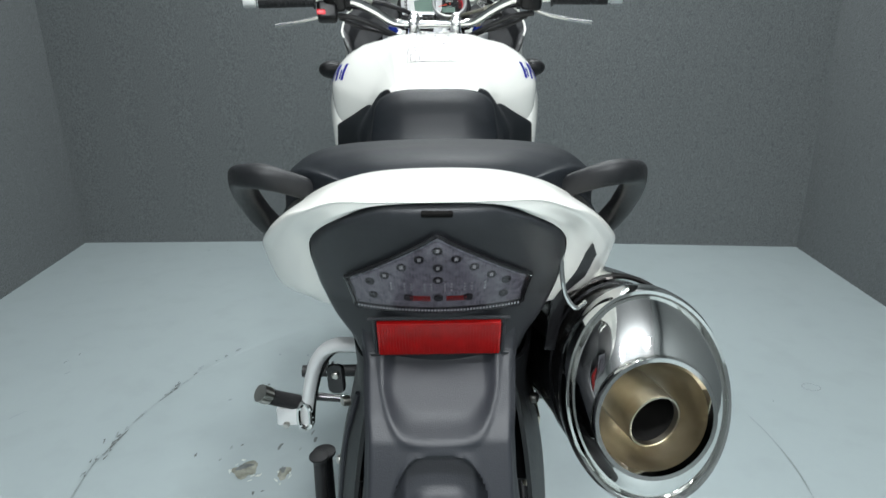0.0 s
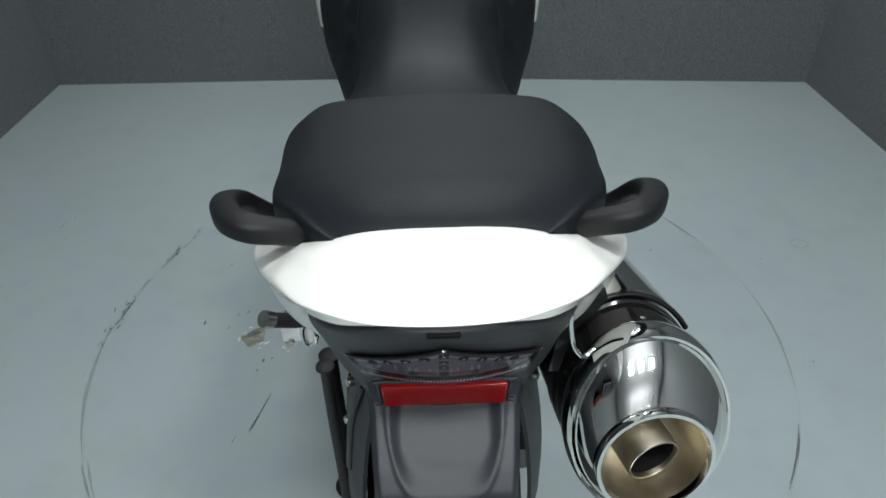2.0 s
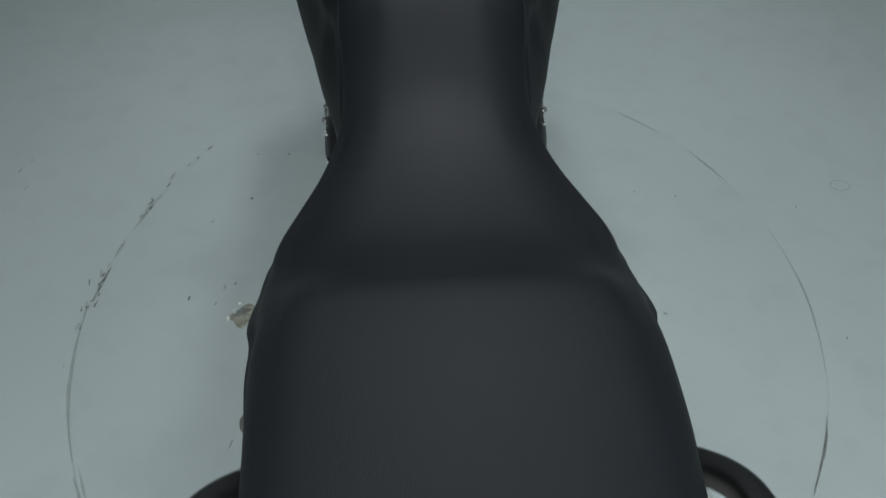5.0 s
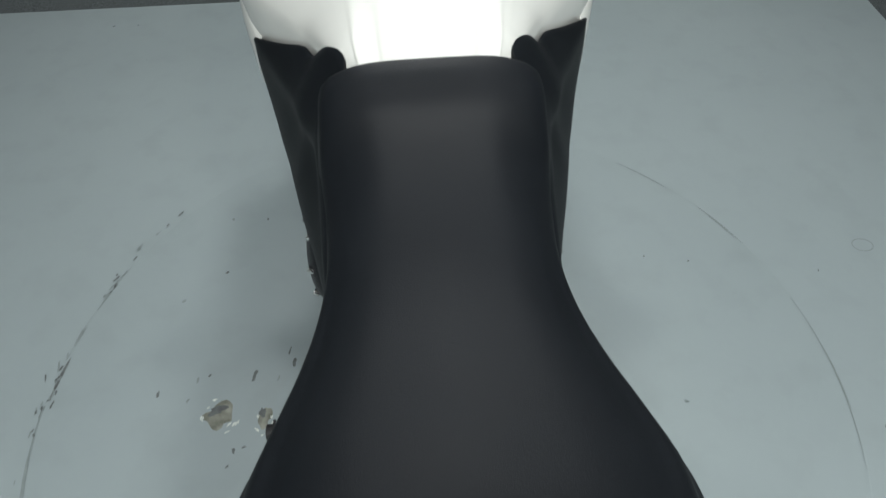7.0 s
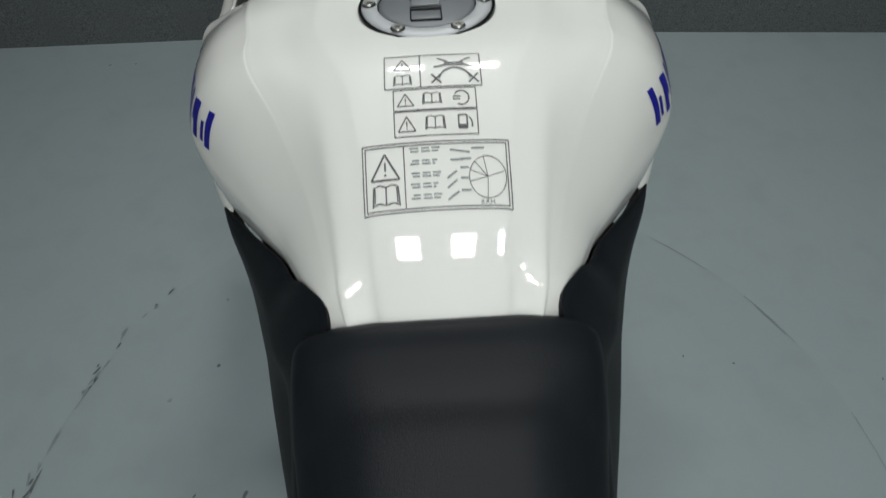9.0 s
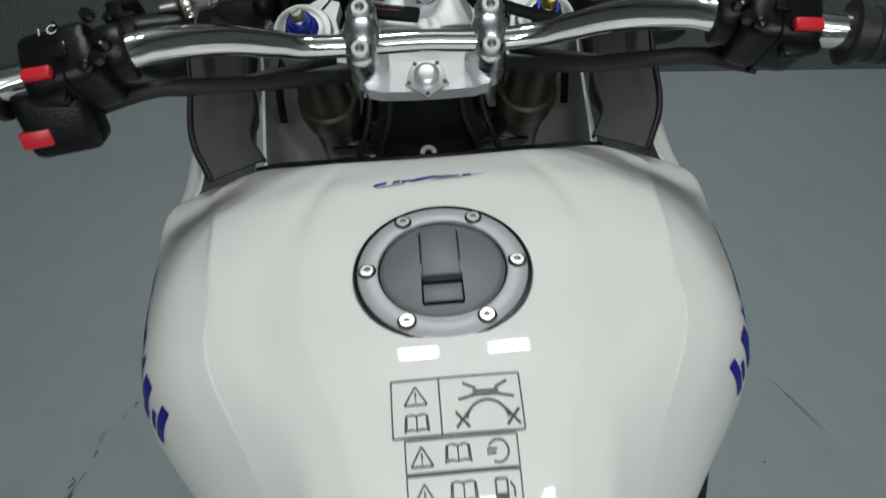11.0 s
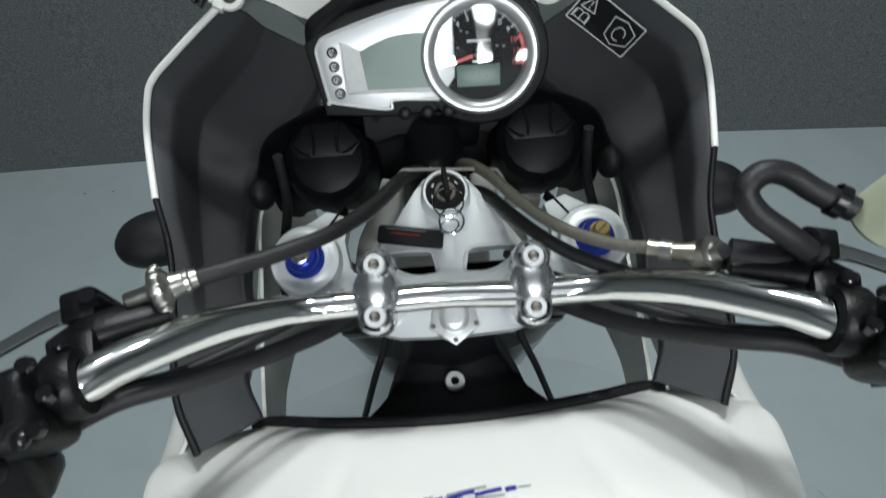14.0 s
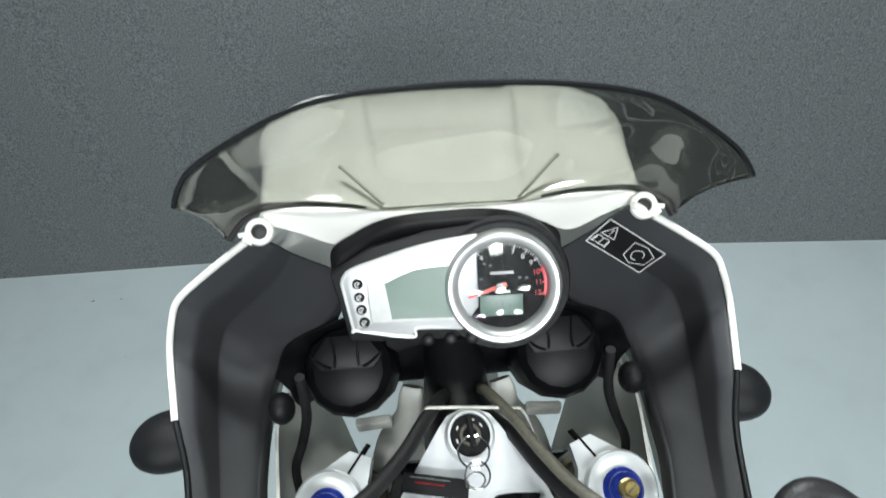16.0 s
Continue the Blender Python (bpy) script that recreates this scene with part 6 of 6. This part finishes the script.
part("clutch_cable", tube([(-.152, 1.3185, 1.1200), (-.134, 1.326, 1.1175), (-.108, 1.340, 1.111), (-.075, 1.363, 1.102), (-.047, 1.398, 1.090), (-.028, 1.434, 1.076), (-.014, 1.466, 1.052), (-.006, 1.490, 1.015)], .0056, 14, 60), RUBBER, bike, "black clutch cable")
# brake line and banjo
bj = part("banjo_bolt", lathe([(0, .010), (.005, .010), (.006, .008), (.006, .004), (.0105, .003), (.0105, -.010), (.006, -.012)], frame_at((.160, 1.309, 1.109), (.35, -.45, .82)), 20), STEEL, bike, "steel brake line banjo")
part("banjo_neck", tube([(.155, 1.312, 1.107), (.140, 1.318, 1.104), (.128, 1.325, 1.101)], [.0068, .0050, .0058], 12, 10), BRASS, bj)
part("ferrule", lathe([(.0046, -.004), (.0066, -.0035), (.0066, .0035), (.0046, .004)], frame_at((.137, 1.3195, 1.1035), (-.85, .45, -.2)), 16), STEEL, bj)
part("brake_line", tube([(.132, 1.323, 1.102), (.106, 1.336, 1.096), (.078, 1.360, 1.091), (.055, 1.394, 1.087), (.038, 1.428, 1.080), (.024, 1.460, 1.062), (.016, 1.490, 1.025)], .0044, 12, 60), HOSE, bike, "braided brake line")
part("second_line", tube([(.17, 1.298, 1.086), (.13, 1.316, 1.079), (.086, 1.348, 1.075), (.056, 1.388, 1.070), (.036, 1.43, 1.056), (.020, 1.47, 1.02)], .0050, 12, 60), RUBBER, bike)
mcyl = part("master_cylinder", tube([(.168, 1.305, 1.112), (.190, 1.296, 1.112), (.215, 1.288, 1.112)], [.010, .0115, .012], 16, 14), PLASTIC, bike, "black brake master cylinder")
part("hose_spigot", tube([(.208, 1.290, 1.118), (.203, 1.288, 1.132)], .0085, 12, 4), PLASTIC, mcyl)
res = part("fluid_reservoir", lathe([(0, -.024), (.014, -.024), (.017, -.021), (.018, .010), (.018, .014)], frame_at((.245, 1.292, 1.160), (.35, -.15, .92)), 28), TANK_PLASTIC, bike, "pale translucent brake fluid reservoir")
part("reservoir_cap", lathe([(.0195, .012), (.0200, .014), (.0200, .026), (.018, .029), (0, .029)], frame_at((.245, 1.292, 1.160), (.35, -.15, .92)), 28), RUBBER, res, "black screw cap")
part("reservoir_hose", tube([(.222, 1.296, 1.152), (.205, 1.307, 1.157), (.190, 1.316, 1.164), (.176, 1.317, 1.166), (.166, 1.311, 1.160), (.171, 1.302, 1.151), (.186, 1.292, 1.142), (.200, 1.286, 1.132)], .0070, 14, 60), RUBBER, res, "looped black rubber hose")
part("hose_clip", lathe([(.0082, -.003), (.0096, -.003), (.0096, .003), (.0082, .003)], frame_at((.214, 1.301, 1.155), (-.8, .5, .25)), 20), GLOSS_BLACK, res)

# ---- key with ring and fob ----
key = thing("ignition_key", "black-headed key with steel rings and dark fob", "key")
part("key_blade", block(.0036, .020, .024, im @ pose(.0005, .001, .021, 0, 0, 5), .0012), DIAL_BLACK, key)
KO = im @ Vector((.001, -.006, .020))
part("key_ring", tube([KO + Vector((.0115 * math.cos(a), .0095 * math.sin(a) - .006, .005 * math.sin(a) - .002)) for a in np.arange(16) * math.pi / 8], .0008, 8, 64, True), CHROME, key)
part("key_ring", tube([KO + Vector((.009 * math.cos(a) + .001, .008 * math.sin(a) - .021, .004 * math.sin(a) - .006)) for a in np.arange(16) * math.pi / 8], .0008, 8, 64, True), CHROME, key)
part("key_ring", tube([KO + Vector((.007 * math.cos(a) - .001, .006 * math.sin(a) - .024, .002 * math.cos(a) - .008)) for a in np.arange(16) * math.pi / 8], .0007, 8, 64, True), CHROME, key)
fo = frame_at(ym @ Vector((-.0290, .0700, .014)), UP, ym.to_3x3() @ Vector((.985, -.17, 0)))
fob = part("fob", block(.050, .0135, .007, fo, .002), DIAL_BLACK, key, "dark rectangular fob with printed bars")
for i, (y, w, mat) in enumerate(((.0042, .030, CAP_GREY), (.0008, .022, REFLECTOR))):
    part("print_bar", block(w, .0006, .0003, fo @ pose(-.004, y, .0037), 0), mat, fob, smooth=0)

# ---- support post beside the rear wheel ----
post = thing("support_post", "slim black metal support post with a flanged rubber top", "stand")
part("post", tube([(-.190, .530, .0), (-.187, .518, .395)], .0125, 16, 8), PLASTIC, post)
part("flange", lathe([(.0, .006), (.013, .006), (.0185, .004), (.0185, 0), (.0125, -.004)], frame_at((-.187, .5165, .402), (0, 0, 1)), 24), RUBBER, post)
part("foot", lathe([(.0, .010), (.020, .010), (.034, .004), (.036, 0)], pose(-.190, .530, .0), 28), PLASTIC, post)

# ---- fine set of the parts along the frame ----
Y_AT = (0.0, 0.1, 0.38, 0.95, 1.11, 1.33, 1.38, 1.52, 1.60, 2.0)
DY = (0.0, 0.0, 0.006, -0.001, -0.005, -0.001, 0.001, 0.017, 0.013, 0.010)
DZ = (0.006, 0.006, 0.0, 0.0, 0.004, -0.004, -0.007, -0.014, -0.008, -0.006)
for ob in [o for root in (bike, key) for o in (root.children_recursive)]:
    n = len(ob.data.vertices)
    co = np.empty(n * 3)
    ob.data.vertices.foreach_get("co", co)
    co = co.reshape(n, 3)
    y = co[:, 1].copy()
    high = np.clip((co[:, 2] - 0.45) / 0.3, 0, 1)
    co[:, 0] *= 1 + 0.035 * np.clip((y - 1.38) / 0.14, 0, 1) * high
    co[:, 0] += np.interp(y, (0.0, 0.1, 0.25, 0.45, 0.65, 0.85), (0.002, 0.003, 0.005, 0.0, -0.001, 0.0)) * high
    co[:, 1] += np.interp(y, Y_AT, DY) * high
    co[:, 2] += np.interp(y, Y_AT, DZ) * high
    ob.data.vertices.foreach_set("co", co.ravel())
    ob.data.update()

# ---- scuffs and chips in the floor paint ----


def blotch(name, x, y, rx, ry, turn, mat, seed, z=0.0029, n=18, rough=.35, label=""):
    rnd = random.Random(seed)
    bm = bmesh.new()
    c, s = math.cos(radians(turn)), math.sin(radians(turn))
    vs = []
    waves = [(q, rnd.uniform(.3, 1) / q ** .5, rnd.uniform(0, 6.3)) for q in (2, 3, 4, 5, 7)]
    n = max(n, 24)
    for i in range(n):
        a = 2 * math.pi * i / n
        k = 1 - rough * (.5 + .35 * sum(w * math.sin(q * a + p) for q, w, p in waves)) - .06 * rnd.random()
        u, v = rx * k * math.cos(a), ry * k * math.sin(a)
        vs.append(bm.verts.new((x + c * u - s * v, y + s * u + c * v, z)))
    bm.faces.new(vs)
    return part(name, bm, mat, floor if math.hypot(x - TC[0], y - TC[1]) > TR else turntable, label, 0)


for x, y, seed in ((-.492, .977, 1), (-.391, .962, 2)):
    big = seed == 1
    blotch("paint_chip", x, y + .002, .044 if big else .019, .042 if big else .036, 0, CHIP, seed + 9, .0029, 18, .5, "bare patch where the floor paint has chipped off")
    blotch("chip_pit", x - .006, y + .014, .026 if big else .010, .017 if big else .018, 20, SCUFF, seed + 19, .0033, 12, .6)
    rc = random.Random(seed + 3)
    for i in range(12 if big else 5):
        a = rc.uniform(0, 360)
        r = rc.uniform(.8, 1.25)
        if big and 30 < a < 110:
            continue
        blotch("paint_flake", x + (.040 if big else .017) * r * math.cos(radians(a)), y + (.039 if big else .032) * r * math.sin(radians(a)), rc.uniform(.004, .010), rc.uniform(.002, .005), a + 90, CHIPRIM, 900 + i + seed, .0036, 12, .7)
# smudges of rubber at the turntable's edge
rs = random.Random(31)
for cx, cy, spread, count in ((-.884, 1.077, .050, 16), (-.815, 1.390, .045, 12), (-.90, .97, .060, 8), (-.74, 1.55, .05, 7), (.60, .36, .04, 6), (-.62, .43, .05, 8)):
    ang = math.degrees(math.atan2(cy - TC[1], cx - TC[0])) + 90
    for i in range(count):
        al, ac = rs.gauss(0, spread), rs.gauss(0, .006)
        x, y = cx + al * math.cos(radians(ang)) - ac * math.sin(radians(ang)), cy + al * math.sin(radians(ang)) + ac * math.cos(radians(ang))
        blotch("rubber_smudge", x, y, rs.uniform(.006, .020), rs.uniform(.0015, .004), ang + rs.uniform(-14, 14), SCUFF if rs.random() < .55 else FAINT, 500 + i, .0031 + i * .00002, 14, .6)
# long scuff lines that follow the turntable's rim
rnd = random.Random(7)


def along_rim(a, r=TR - .004):
    return TC[0] + r * math.cos(radians(a)), TC[1] + r * math.sin(radians(a))


for a0, a1, w, mat in ((156, 164, .004, FAINT), (164, 171, .006, FAINT), (171, 178, .014, SCUFF), (178, 206, .012, FAINT), (206, 216, .008, FAINT), (216, 224, .010, SCUFF), (18, 34, .004, FAINT), (38, 50, .004, FAINT), (-38, -25, .004, SCUFF), (-24, 10, .003, FAINT)):
    for rep in range(3):
        pts = []
        off = rnd.uniform(-.6, .6) * w * 1.5
        b0, b1 = a0 + rnd.uniform(0, (a1 - a0) * .5), a1 - rnd.uniform(0, (a1 - a0) * .4)
        for k in np.linspace(0, 1, 12):
            x, y = along_rim(b0 + (b1 - b0) * k, TR - .004 + off * (1 - .5 * k))
            pts.append((x, y))
        bm = bmesh.new()
        row = []
        for i, (x, y) in enumerate(pts):
            d = Vector((x - TC[0], y - TC[1], 0)).normalized() * (w * .22 * math.sin(math.pi * (i + .3) / 12) * rnd.uniform(.5, 1.3) + .0004)
            row.append((bm.verts.new(Vector((x, y, .0027 + rep * .0002)) + d), bm.verts.new(Vector((x, y, .0027 + rep * .0002)) - d)))
        for p, q in zip(row, row[1:]):
            bm.faces.new((p[0], p[1], q[1], q[0]))
        part("rim_scuff", bm, mat, turntable, smooth=0)
# short marks: place, length, width, turn
for i, (x, y, l, w, turn) in enumerate(((-1.205, 1.475, .030, .006, 60), (-1.25, 1.55, .040, .003, 80), (-1.23, 1.60, .030, .002, 95), (-1.22, 1.24, .07, .003, 55), (-1.30, 1.23, .05, .003, 10), (-.413, .733, .155, .0055, 75), (-.425, .690, .06, .008, 72), (-.327, 1.098, .012, .034, 0), (-.416, 1.071, .012, .040, -15), (-.546, 1.070, .008, .022, 0), (-.631, 1.041, .010, .02, 0), (-.523, 1.383, .012, .012, 0), (-.533, 1.574, .010, .012, 0), (-.436, 1.566, .006, .014, 0), (-.441, .894, .010, .016, 0), (.546, .923, .010, .012, 0), (-.46, .65, .03, .003, 75), (-.425, .487, .022, .008, 20),
                                         (-.45, .50, .015, .004, 60), (-.52, .42, .02, .006, 10), (-.33, .41, .03, .006, 40), (-.30, .43, .02, .006, 30), (.57, 1.336, .012, .004, 80), (.68, 1.31, .010, .006, 20), (.55, .922, .008, .008, 0), (1.0, 1.25, .012, .003, 60), (.95, .83, .012, .004, 60),
                                         (-.36, 1.06, .020, .006, 75), (-.34, 1.13, .030, .005, 80), (-.52, 1.08, .014, .006, 60), (-.56, 1.02, .018, .006, 60), (-.42, .90, .012, .006, 20), (-.45, .86, .012, .006, 40), (-.62, 1.30, .016, .012, 30), (-1.144, 2.662, .014, .010, 0), (-1.05, 2.66, .010, .008, 0), (-.962, 2.41, .006, .006, 0), (1.25, 1.0, .010, .004, 40), (-.60, .38, .030, .012, 20), (.72, .44, .06, .003, 62), (-.28, .36, .022, .01, 0), (.50, .36, .02, .006, 30))):
    x -= .009
    inside = math.hypot(x - TC[0], y - TC[1]) < TR
    blotch("scuff", x, y, l * .5, w * .5, turn, SCUFF if i % 3 else FAINT, 40 + i, .0028 if inside else .0011, 12, .5)
# faint ring stain
bm = bmesh.new()
row = []
for a in np.linspace(0, 2 * math.pi, 28):
    row.append((bm.verts.new((1.145 + .028 * math.cos(a), 1.322 + .022 * math.sin(a), .001)), bm.verts.new((1.145 + .0255 * math.cos(a), 1.322 + .0198 * math.sin(a), .001))))
for p, q in zip(row, row[1:]):
    bm.faces.new((p[0], p[1], q[1], q[0]))
part("ring_stain", bm, FAINT, floor, smooth=0)
